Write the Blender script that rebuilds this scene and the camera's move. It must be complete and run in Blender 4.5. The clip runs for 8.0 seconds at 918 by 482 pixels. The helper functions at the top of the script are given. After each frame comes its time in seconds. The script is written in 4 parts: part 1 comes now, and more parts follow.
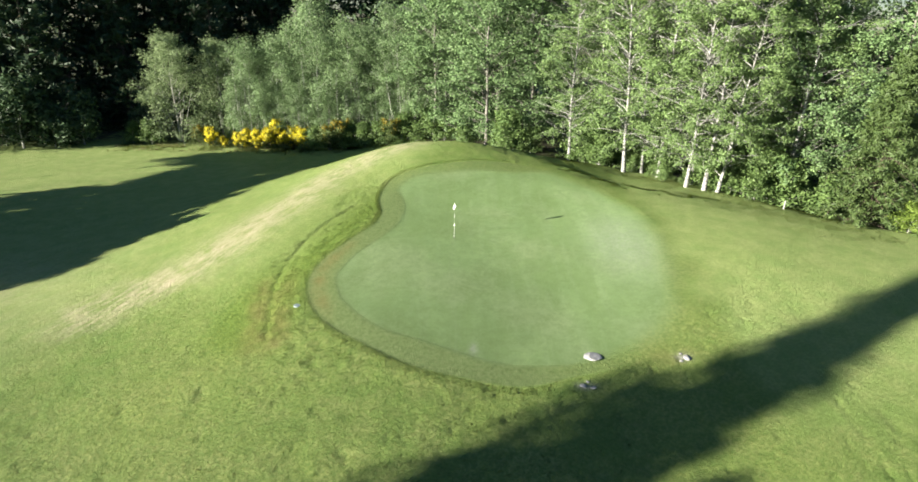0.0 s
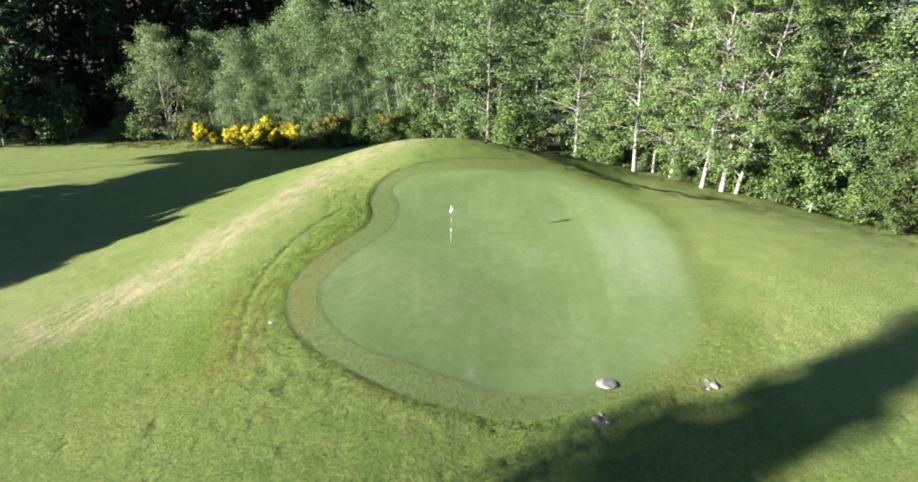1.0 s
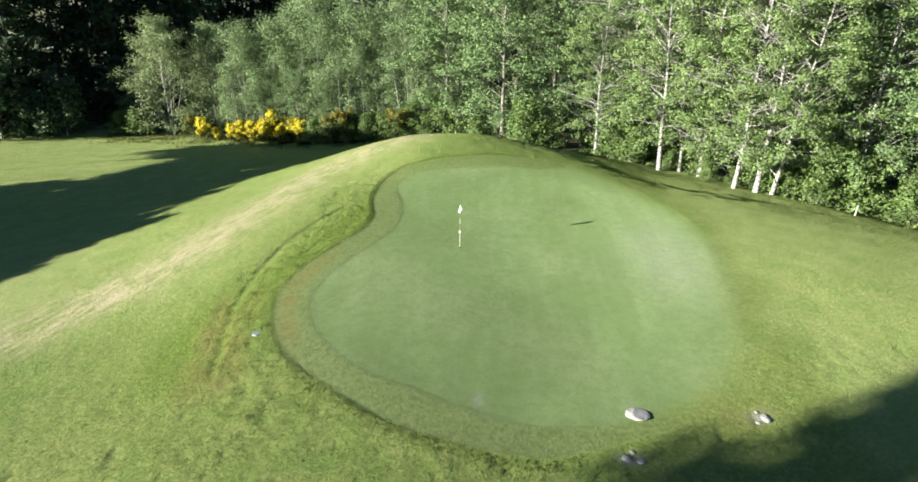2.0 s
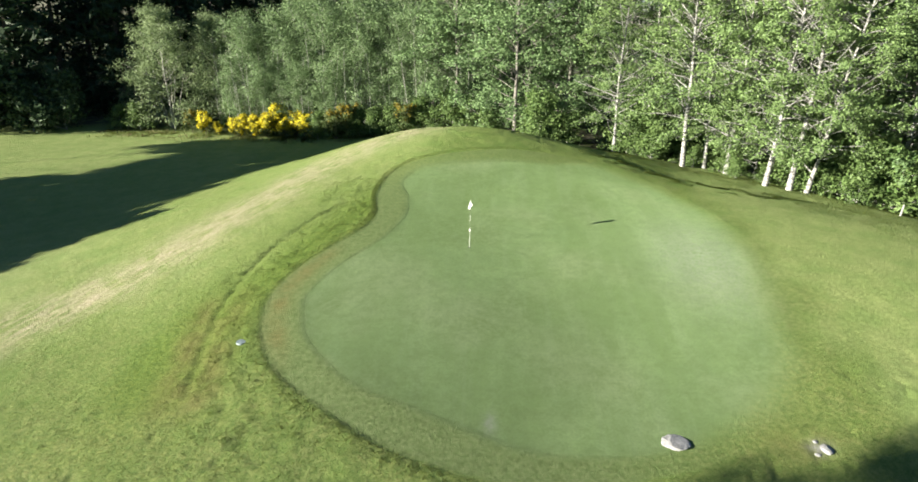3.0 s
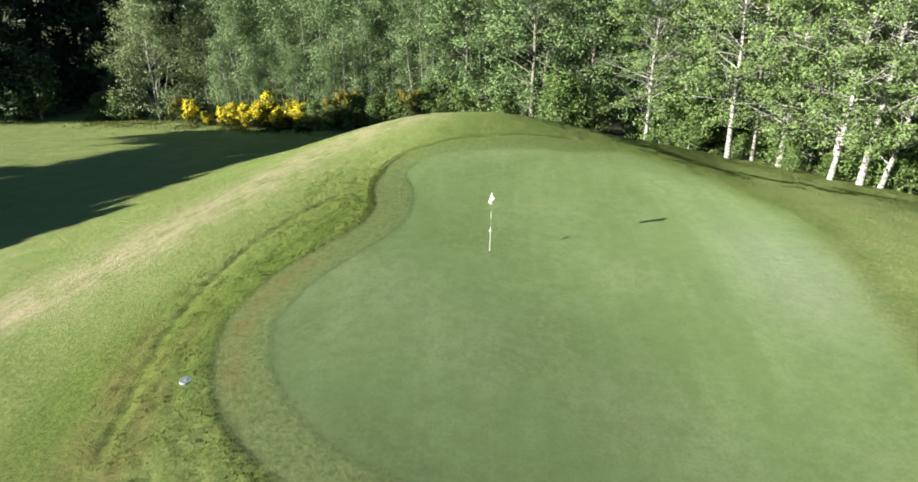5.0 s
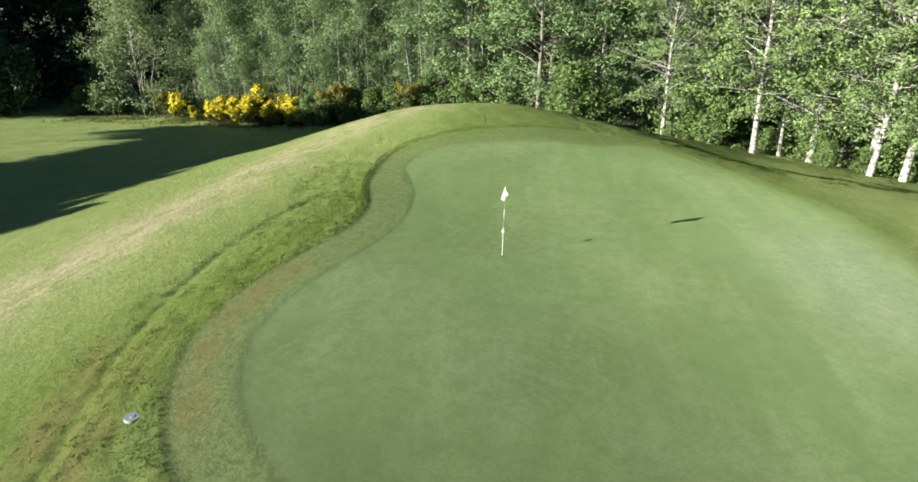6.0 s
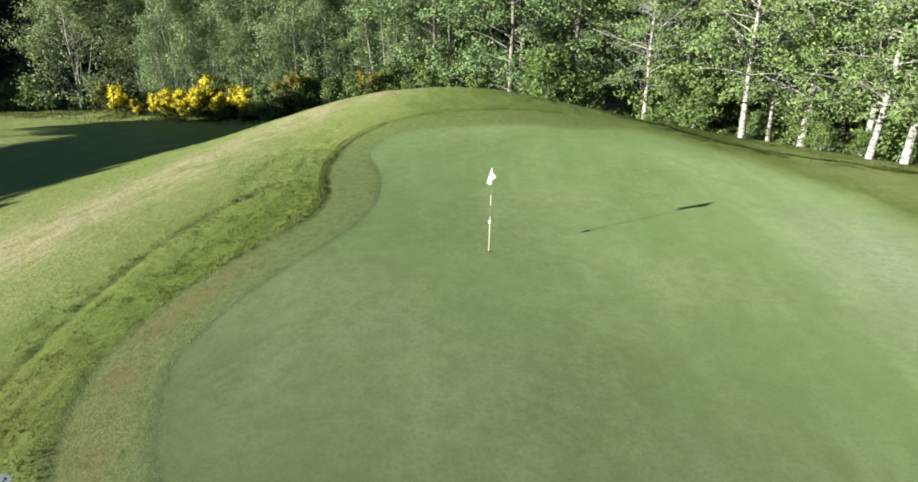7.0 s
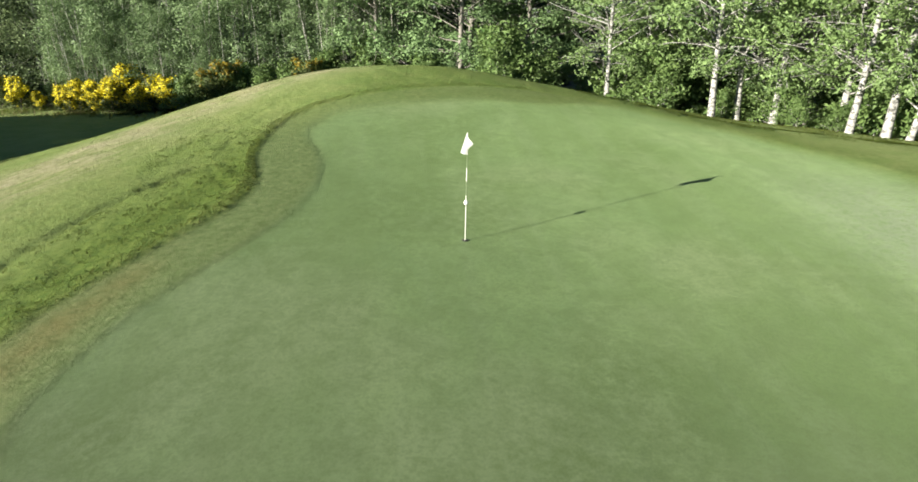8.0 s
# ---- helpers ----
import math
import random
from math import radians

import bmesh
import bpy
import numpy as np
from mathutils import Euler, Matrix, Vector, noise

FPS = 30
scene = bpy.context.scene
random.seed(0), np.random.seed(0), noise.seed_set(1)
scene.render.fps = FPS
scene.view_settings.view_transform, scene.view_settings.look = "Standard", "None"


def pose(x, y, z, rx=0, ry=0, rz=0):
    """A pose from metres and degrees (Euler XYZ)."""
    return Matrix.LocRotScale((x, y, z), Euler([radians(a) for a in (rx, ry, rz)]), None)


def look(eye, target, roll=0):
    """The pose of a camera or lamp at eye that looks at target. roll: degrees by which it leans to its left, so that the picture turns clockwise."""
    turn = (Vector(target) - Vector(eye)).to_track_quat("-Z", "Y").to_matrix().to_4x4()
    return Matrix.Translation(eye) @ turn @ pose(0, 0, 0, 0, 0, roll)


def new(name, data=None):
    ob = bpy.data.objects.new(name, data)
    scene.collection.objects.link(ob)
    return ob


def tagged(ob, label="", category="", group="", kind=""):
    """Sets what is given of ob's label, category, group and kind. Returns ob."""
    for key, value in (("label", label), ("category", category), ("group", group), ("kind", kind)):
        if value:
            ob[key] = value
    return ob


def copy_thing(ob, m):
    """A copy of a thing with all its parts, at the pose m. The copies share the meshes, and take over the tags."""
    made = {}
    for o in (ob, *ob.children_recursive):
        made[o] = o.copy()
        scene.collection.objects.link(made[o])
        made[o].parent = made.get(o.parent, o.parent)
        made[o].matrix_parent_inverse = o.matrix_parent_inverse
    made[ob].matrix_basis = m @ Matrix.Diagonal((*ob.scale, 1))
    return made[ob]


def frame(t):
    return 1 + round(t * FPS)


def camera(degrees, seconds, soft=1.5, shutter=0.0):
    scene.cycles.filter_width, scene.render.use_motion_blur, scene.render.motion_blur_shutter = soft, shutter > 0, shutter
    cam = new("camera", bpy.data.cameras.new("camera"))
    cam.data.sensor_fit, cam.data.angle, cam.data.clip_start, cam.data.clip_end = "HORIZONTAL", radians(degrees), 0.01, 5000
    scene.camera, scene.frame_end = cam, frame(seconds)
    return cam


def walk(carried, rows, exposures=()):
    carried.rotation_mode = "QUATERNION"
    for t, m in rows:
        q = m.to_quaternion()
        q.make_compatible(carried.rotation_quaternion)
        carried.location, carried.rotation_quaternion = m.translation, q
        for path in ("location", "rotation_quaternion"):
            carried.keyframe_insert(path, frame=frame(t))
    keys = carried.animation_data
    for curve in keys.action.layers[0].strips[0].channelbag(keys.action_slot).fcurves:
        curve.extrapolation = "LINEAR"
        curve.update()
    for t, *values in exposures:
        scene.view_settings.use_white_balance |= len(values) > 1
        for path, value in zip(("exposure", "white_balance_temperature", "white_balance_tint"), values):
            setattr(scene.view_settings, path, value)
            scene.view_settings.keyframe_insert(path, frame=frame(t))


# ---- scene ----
cam = camera(73.7, 8.0, soft=1.65)
METRES, EYE, TILT, LEAN, TURN = 24.0, 13.5, -20.0, -1.0, 0.0
ROWS = [
    (0.0, 0.0, 0.0, 0.0, 0.0, 0.0, -0.0),
    (0.5, 0.0052, 0.0684, 0.009, 0.04, -0.06, -0.05),
    (1.0, 0.013, 0.1383, 0.0167, 0.28, -0.12, -0.16),
    (1.5, 0.0182, 0.2073, 0.0222, 0.82, -0.13, -0.42),
    (2.0, 0.0194, 0.2691, 0.0234, 1.52, -0.14, -0.7),
    (3.5, 0.0109, 0.4337, 0.02, 2.58, -0.1, -1.2),
    (4.0, 0.0036, 0.4908, 0.0205, 2.68, -0.1, -1.26),
    (4.5, -0.0046, 0.5487, 0.0215, 2.8, -0.1, -1.31),
    (6.0, -0.0308, 0.7293, 0.0255, 2.61, -0.01, -1.35),
    (6.5, -0.04, 0.793, 0.0224, 0.59, 0.07, -0.56),
    (7.0, -0.0495, 0.8546, 0.0174, -0.62, 0.11, -0.07),
    (7.5, -0.0597, 0.9222, 0.012, -2.84, 0.13, 0.81),
    (8.0, -0.0671, 0.9914, 0.0068, -5.74, 0.09, 1.96),
]
walk(cam, [(t, pose(0, 0, EYE, TILT, LEAN, TURN) @ pose(METRES * x, METRES * y, METRES * z, 90 + pitch, roll, yaw)) for t, x, y, z, yaw, pitch, roll in ROWS],
     exposures=[(0.0, 2.1), (8.0, 1.77)])

# ---- light ----
SUN_HEADING, SUN_HEIGHT = 26.8, 12.2  # degrees: the way the light travels over the ground, from +x towards +y; height over the horizon
hx, hy = math.cos(radians(SUN_HEADING)), math.sin(radians(SUN_HEADING))
world = bpy.data.worlds.new("evening_sky")
world.use_nodes = True
scene.world = world
sky = world.node_tree.nodes.new("ShaderNodeTexSky")
sky.sky_type, sky.sun_disc = "NISHITA", False
sky.dust_density, sky.ozone_density = 0.3, 4.0
sky.sun_elevation, sky.sun_rotation = radians(SUN_HEIGHT), math.atan2(-hx, -hy)
back = world.node_tree.nodes["Background"]
back.inputs["Strength"].default_value = 0.036
world.node_tree.links.new(sky.outputs["Color"], back.inputs["Color"])
sun = new("sun", bpy.data.lights.new("sun", "SUN"))
sun.data.energy, sun.data.angle, sun.data.color = 5.0, radians(0.5), (1.0, 0.93, 0.8)
sun.matrix_world = look((-hx * 90, -hy * 90, math.tan(radians(SUN_HEIGHT)) * 90), (0, 0, 0))


# ---- materials ----
class Nodes:
    """A material's node tree, with short names for what is used most."""

    def __init__(self, name):
        self.mat = bpy.data.materials.new(name)
        self.mat.use_nodes = True
        self.tree = self.mat.node_tree
        self.out = self.tree.nodes["Material Output"]
        self.bsdf = self.tree.nodes["Principled BSDF"]

    def node(self, kind, **inputs):
        n = self.tree.nodes.new(kind)
        for key, value in inputs.items():
            self.put(n.inputs[key.replace("_", " ")], value)
        return n

    def put(self, socket, value):
        if isinstance(value, bpy.types.NodeSocket):
            self.tree.links.new(value, socket)
        else:
            socket.default_value = value

    def coords(self, scale=(1, 1, 1)):
        m = self.node("ShaderNodeMapping", Scale=scale)
        self.put(m.inputs["Vector"], self.tree.nodes.new("ShaderNodeTexCoord").outputs["Object"])
        return m.outputs["Vector"]

    def noise(self, scale, detail=3.0, rough=0.55, stretch=(1, 1, 1)):
        return self.node("ShaderNodeTexNoise", Vector=self.coords(stretch), Scale=scale, Detail=detail, Roughness=rough).outputs["Fac"]

    def streaks(self, scale, turn, long):
        """Noise drawn out along a line that is turned by some degrees from x."""
        m = self.node("ShaderNodeMapping", Rotation=(0, 0, -radians(turn)), Scale=(1, 1, 1))
        self.put(m.inputs["Vector"], self.tree.nodes.new("ShaderNodeTexCoord").outputs["Object"])
        k = self.node("ShaderNodeMapping", Scale=(1 / long, 1, 1), Vector=m.outputs["Vector"])
        return self.node("ShaderNodeTexNoise", Vector=k.outputs["Vector"], Scale=scale, Detail=4, Roughness=0.65).outputs["Fac"]

    def span(self, value, a, b, c=0.0, d=1.0):
        n = self.node("ShaderNodeMapRange", Value=value)
        for socket, v in zip(("From Min", "From Max", "To Min", "To Max"), (a, b, c, d)):
            n.inputs[socket].default_value = v
        return n.outputs["Result"]

    def mix(self, fac, a, b, blend="MIX"):
        n = self.tree.nodes.new("ShaderNodeMix")
        n.data_type, n.blend_type = "RGBA", blend
        self.put(n.inputs[0], fac)
        self.put(n.inputs[6], a if isinstance(a, bpy.types.NodeSocket) else (*a, 1))
        self.put(n.inputs[7], b if isinstance(b, bpy.types.NodeSocket) else (*b, 1))
        return n.outputs[2]

    def maths(self, op, a, b=0.0):
        n = self.tree.nodes.new("ShaderNodeMath")
        n.operation = op
        self.put(n.inputs[0], a)
        self.put(n.inputs[1], b)
        return n.outputs[0]

    def zone(self, name):
        n = self.tree.nodes.new("ShaderNodeAttribute")
        n.attribute_name = name
        return n.outputs["Fac"]

    def bump(self, height, strength, distance):
        return self.node("ShaderNodeBump", Height=height, Strength=strength, Distance=distance).outputs["Normal"]


def turf_material():
    n = Nodes("turf")
    broad, mid, fine, grain = n.noise(0.16, 4), n.noise(0.9, 4), n.noise(7, 4, 0.7), n.noise(38, 3, 0.75)
    rough = n.mix(n.span(broad, 0.36, 0.64), (0.125, 0.202, 0.041), (0.224, 0.272, 0.072))
    rough = n.mix(n.span(mid, 0.4, 0.68, 0, 0.7), rough, (0.239, 0.263, 0.089))
    rough = n.mix(n.span(fine, 0.42, 0.62, 0.75, 0), rough, (0.080, 0.145, 0.024))
    rough = n.mix(n.span(grain, 0.5, 0.72, 0, 0.55), rough, (0.301, 0.314, 0.128))
    rough = n.mix(n.span(n.noise(4.2, 5, 0.78), 0.40, 0.54, 0.3, 0), rough, (0.072, 0.129, 0.020))
    lush = n.mix(n.span(fine, 0.35, 0.65), (0.066, 0.122, 0.013), (0.138, 0.200, 0.032))
    rough = n.mix(n.maths("MULTIPLY", n.zone("lush"), 0.9), rough, lush)
    pale = n.mix(n.span(mid, 0.35, 0.65), (0.215, 0.296, 0.091), (0.293, 0.348, 0.129))
    pale = n.mix(n.span(fine, 0.42, 0.62, 0.4, 0), pale, (0.13, 0.18, 0.05))
    rough = n.mix(n.maths("MULTIPLY", n.zone("pale"), 0.82), rough, pale)
    straw = n.mix(n.span(fine, 0.35, 0.65), (0.360, 0.320, 0.192), (0.500, 0.436, 0.312))
    combed = n.streaks(3.2, 58, 5)
    dry = n.maths("MULTIPLY", n.zone("dry"), n.maths("ADD", n.span(combed, 0.38, 0.62, 0, 0.6), n.span(n.noise(0.6, 3), 0.4, 0.65, 0, 0.35)))
    rough = n.mix(dry, rough, straw)
    rough = n.mix(n.maths("MULTIPLY", n.zone("worn"), n.span(mid, 0.3, 0.62, 0.1, 0.55)), rough, (0.19, 0.16, 0.055))
    stripe = n.noise(1.0, 1, 0.4, (0.75, 0.02, 1))
    green = n.mix(n.span(mid, 0.35, 0.68), (0.110, 0.168, 0.066), (0.133, 0.197, 0.078))
    green = n.mix(n.span(stripe, 0.44, 0.56, 0, 0.6), green, (0.095, 0.147, 0.051))
    green = n.mix(n.span(n.noise(1.0, 2, 0.5, (2.2, 0.06, 1)), 0.52, 0.66, 0, 0.4), green, (0.140, 0.196, 0.092))
    green = n.mix(n.span(n.noise(0.22, 3), 0.47, 0.64, 0, 0.55), green, (0.166, 0.210, 0.107))
    green = n.mix(n.span(n.noise(2.4, 5, 0.75), 0.44, 0.62, 0, 0.55), green, (0.081, 0.122, 0.044))
    green = n.mix(n.span(n.noise(13, 4, 0.8), 0.45, 0.62, 0, 0.5), green, (0.077, 0.115, 0.044))
    green = n.mix(n.maths("MULTIPLY", n.span(n.noise(0.28, 3, 0.6), 0.5, 0.62), n.span(n.noise(5, 5, 0.75), 0.4, 0.6, 0.05, 0.65)), green, (0.072, 0.112, 0.035))
    green = n.mix(n.span(grain, 0.5, 0.7, 0, 0.45), green, (0.157, 0.202, 0.096))
    fringe = n.mix(n.span(fine, 0.38, 0.62), (0.092, 0.135, 0.043), (0.131, 0.170, 0.065))
    fringe = n.mix(n.maths("MULTIPLY", n.zone("worn"), n.span(mid, 0.3, 0.65, 0.15, 0.6)), fringe, (0.138, 0.105, 0.032))
    fringe = n.mix(n.span(n.noise(4.5, 5, 0.8), 0.48, 0.62, 0, 0.5), fringe, (0.043, 0.070, 0.014))
    colour = n.mix(n.zone("fringe"), rough, fringe)
    colour = n.mix(n.zone("green"), colour, green)
    colour = n.mix(n.maths("MULTIPLY", n.zone("bare"), n.span(fine, 0.3, 0.55)), colour, (0.235, 0.240, 0.230))
    # leaf litter below the trees, and painted shade behind the brink
    colour = n.mix(n.maths("MULTIPLY", n.zone("litter_shade"), n.span(mid, 0.3, 0.5)), colour, (0.044, 0.042, 0.026))
    n.put(n.bsdf.inputs["Base Color"], colour)
    n.bsdf.inputs["Roughness"].default_value = 0.75
    n.bsdf.inputs["Specular IOR Level"].default_value = 0.25
    height = n.maths("ADD", n.maths("MULTIPLY", fine, 1.0), n.maths("MULTIPLY", grain, 0.5))
    smooth = n.maths("SUBTRACT", 1.0, n.maths("MAXIMUM", n.zone("green"), n.maths("MULTIPLY", n.zone("fringe"), 0.45)))
    b = n.node("ShaderNodeBump", Height=height, Distance=0.14)
    n.put(b.inputs["Strength"], n.maths("ADD", n.maths("MULTIPLY", smooth, 0.8), 0.12))
    blades = n.node("ShaderNodeBump", Height=n.noise(110, 3, 0.8), Distance=0.02, Strength=0.8)
    n.put(blades.inputs["Normal"], b.outputs["Normal"])
    n.put(n.bsdf.inputs["Normal"], blades.outputs["Normal"])
    n.put(n.bsdf.inputs["Diffuse Roughness"], n.maths("ADD", n.maths("MULTIPLY", n.zone("green"), 0.85), 0.15))
    n.bsdf.inputs["Sheen Weight"].default_value = 0.5
    n.bsdf.inputs["Sheen Roughness"].default_value = 0.5
    n.put(n.bsdf.inputs["Sheen Tint"], colour)
    return n.mat


def leaf_material(name, dark, light, dead=None, through_light=0.3, gloss=0.6):
    n = Nodes(name)
    island = n.tree.nodes.new("ShaderNodeNewGeometry").outputs["Random Per Island"]
    whole = n.tree.nodes.new("ShaderNodeObjectInfo").outputs["Random"]
    colour = n.mix(island, dark, light)
    colour = n.mix(n.span(n.noise(0.5, 2), 0.35, 0.65, 0.0, 0.5), colour, light)
    colour = n.mix(n.span(whole, 0, 1, 0, 0.35), colour, [a * 0.5 + b * 0.3 for a, b in zip(dark, light)])
    if dead:
        colour = n.mix(n.span(island, 0.93, 0.95, 0, 0.8), colour, dead)
    n.put(n.bsdf.inputs["Base Color"], colour)
    n.bsdf.inputs["Roughness"].default_value = gloss
    n.bsdf.inputs["Specular IOR Level"].default_value = 0.3
    glow = n.node("ShaderNodeBsdfTranslucent", Color=n.mix(0.5, colour, light))
    both = n.node("ShaderNodeMixShader", Fac=through_light)
    n.put(both.inputs[1], n.bsdf.outputs[0])
    n.put(both.inputs[2], glow.outputs[0])
    n.put(n.out.inputs["Surface"], both.outputs[0])
    return n.mat


def bark_material(name, pale, dark, patches, relief=0.5):
    n = Nodes(name)
    marks = n.span(n.noise(4.5, 5, 0.7, (1, 1, 1.6)), 0.47, 0.57, 0, patches)
    stain = n.span(n.noise(0.7, 3), 0.4, 0.7, 0, 0.5)
    colour = n.mix(marks, n.mix(stain, pale, [c * 0.62 for c in pale]), dark)
    n.put(n.bsdf.inputs["Base Color"], colour)
    n.bsdf.inputs["Roughness"].default_value = 0.8
    n.put(n.bsdf.inputs["Normal"], n.bump(n.noise(9, 4, 0.7, (1, 1, 0.5)), relief, 0.03))
    return n.mat


def plain_material(name, a, b, scale=8.0, rough=0.6, relief=0.15, through_light=0.0):
    n = Nodes(name)
    n.put(n.bsdf.inputs["Base Color"], n.mix(n.span(n.noise(scale, 4, 0.65), 0.35, 0.65), a, b))
    n.bsdf.inputs["Roughness"].default_value = rough
    n.put(n.bsdf.inputs["Normal"], n.bump(n.noise(scale * 3, 4, 0.7), relief, 0.02))
    if through_light:
        both = n.node("ShaderNodeMixShader", Fac=through_light)
        n.put(both.inputs[1], n.bsdf.outputs[0])
        n.put(both.inputs[2], n.node("ShaderNodeBsdfTranslucent", Color=(*b, 1)).outputs[0])
        n.put(n.out.inputs["Surface"], both.outputs[0])
    return n.mat


TURF = turf_material()
BLADES = leaf_material("grass_blades", (0.135, 0.205, 0.036), (0.262, 0.325, 0.078), (0.36, 0.34, 0.16), 0.5, 0.8)
LUSH_BLADES = leaf_material("lush_grass_blades", (0.085, 0.150, 0.022), (0.190, 0.262, 0.055), (0.24, 0.24, 0.10), 0.5, 0.8)
STRAW = leaf_material("dry_grass_blades", (0.30, 0.28, 0.13), (0.46, 0.42, 0.23), None, 0.5, 0.8)
LEAF_BIRCH = leaf_material("birch_leaves", (0.044, 0.087, 0.022), (0.197, 0.290, 0.104), None, 0.2)
LEAF_ALDER = leaf_material("alder_leaves", (0.058, 0.105, 0.039), (0.213, 0.312, 0.139), None, 0.26)
LEAF_MAPLE = leaf_material("broad_leaves", (0.038, 0.080, 0.026), (0.165, 0.257, 0.104), None, 0.2)
LEAF_WILLOW = leaf_material("willow_leaves", (0.088, 0.138, 0.054), (0.250, 0.328, 0.155), None, 0.26)
# shrub leaves with the firs' shade put into their colour
LEAF_SHADE = leaf_material("shaded_shrub_leaves", (0.022, 0.050, 0.020), (0.070, 0.118, 0.050), None, 0.2)
LEAF_SHRUB = leaf_material("shrub_leaves", (0.046, 0.095, 0.024), (0.155, 0.232, 0.072), None, 0.3)
NEEDLES = leaf_material("conifer_needles", (0.013, 0.034, 0.014), (0.038, 0.070, 0.028), (0.045, 0.034, 0.018), 0.1)
CEDAR = leaf_material("cedar_sprays", (0.032, 0.062, 0.018), (0.085, 0.128, 0.036), None, 0.2)
GORSE_GREEN = leaf_material("gorse_green", (0.04, 0.07, 0.015), (0.10, 0.13, 0.035))
GORSE_YELLOW = leaf_material("gorse_flowers", (0.60, 0.48, 0.012), (0.80, 0.70, 0.03), None, 0.2)
# the yellow flowers again, darkened to dull orange to paint them in shade
GORSE_DIMMED = leaf_material("gorse_shaded_flowers", (0.20, 0.14, 0.01), (0.31, 0.23, 0.02), None, 0.2)
BIRCH_BARK = bark_material("birch_bark", (0.34, 0.34, 0.315), (0.03, 0.029, 0.026), 0.9)
ALDER_BARK = bark_material("alder_bark", (0.40, 0.40, 0.36), (0.12, 0.11, 0.095), 0.7)
MAPLE_BARK = bark_material("maple_bark", (0.20, 0.19, 0.165), (0.08, 0.072, 0.06), 0.7)
DARK_BARK = bark_material("conifer_bark", (0.11, 0.085, 0.06), (0.04, 0.03, 0.022), 0.9)


# ---- building helpers ----
def mesh_of(name, verts, faces, material, smooth=False):
    me = bpy.data.meshes.new(name)
    me.from_pydata(np.asarray(verts).tolist(), [], faces if isinstance(faces, list) else faces.tolist())
    me.materials.append(material)
    if smooth:
        me.polygons.foreach_set("use_smooth", np.ones(len(me.polygons), bool))
    me.update()
    return me


def part(name, bm, material, parent, label=""):
    """Links a bmesh, or a mesh, as one part under a thing or another part."""
    me = bm
    if isinstance(bm, bmesh.types.BMesh):
        me = bpy.data.meshes.new(name)
        bm.to_mesh(me)
        bm.free()
        me.materials.append(material)
    ob = new(name, me)
    ob.parent = parent
    return tagged(ob, label)


def thing(name, place, label, category, group=""):
    ob = new(name)
    ob.matrix_basis = place
    ob.empty_display_size = 0.2
    return tagged(ob, label, category, group)


def smoothstep(a, b, v):
    s = np.clip((np.asarray(v, float) - a) / (b - a), 0, 1)
    return s * s * (3 - 2 * s)


# ---- ground: heights every 8 m, in metres, smoothed by a cubic spline ----
LAT_X, LAT_Y, LAT = -36.0, 5.0, 8.0
HEIGHTS = np.array([
    [-3.9, -3.7, -3.6, -3.4, -3.4, -3.5, -3.4, -2.9, -2.4, -1.9],
    [-3.4, -3.2, -2.9, -2.2, -1.6, -2.0, -1.8, -1.3, -0.9, -0.6],
    [-3.1, -2.9, -2.6, -1.1, 0.4, -0.3, -0.1, 0.4, 0.6, 0.6],
    [-2.9, -2.7, -2.5, -0.7, 1.4, 0.8, 1.5, 1.8, 1.5, 1.2],
    [-2.6, -2.1, -1.0, 1.5, 1.9, 1.4, 2.2, 1.8, 1.2, 0.9],
    [-2.4, -2.1, -1.0, 1.2, 3.0, 2.9, 2.1, 1.15, 0.1, 0.3],
    [-1.9, -1.9, -1.2, 1.1, 5.0, 3.8, 1.35, 0.45, 0.1, 0.3],
    [-1.0, -1.3, -1.4, -0.9, 0.5, 0.6, -0.1, 0.4, 0.4, 0.5],
    [-0.4, -1.2, -2.2, -3.1, -3.1, -2.4, -1.2, -0.0, 0.4, 0.6],
])


def spline(u):
    return np.stack([(1 - u) ** 3, 3 * u ** 3 - 6 * u ** 2 + 4, -3 * u ** 3 + 3 * u ** 2 + 3 * u + 1, u ** 3], -1) / 6


def hills(x, y):
    """The height of the ground without its small relief."""
    x, y = np.asarray(x, float), np.asarray(y, float)
    gx = np.clip((x - LAT_X) / LAT, 1, HEIGHTS.shape[1] - 2.001)
    gy = np.clip((y - LAT_Y) / LAT, 1, HEIGHTS.shape[0] - 2.001)
    i, j = gx.astype(int), gy.astype(int)
    wx, wy = spline(gx - i), spline(gy - j)
    z = np.zeros(x.shape)
    for a in range(4):
        for b in range(4):
            z += wx[..., a] * wy[..., b] * HEIGHTS[j - 1 + b, i - 1 + a]
    return z


def closed_curve(points, steps=8):
    """A smooth closed line through the points."""
    p = np.array(points, float)
    u = np.linspace(0, 1, steps, endpoint=False)[:, None]
    a, b, c, d = (np.roll(p, k, 0)[:, None] for k in (1, 0, -1, -2))
    return (0.5 * (2 * b + (c - a) * u + (2 * a - 5 * b + 4 * c - d) * u ** 2 + (3 * b - a - 3 * c + d) * u ** 3)).reshape(-1, 2)


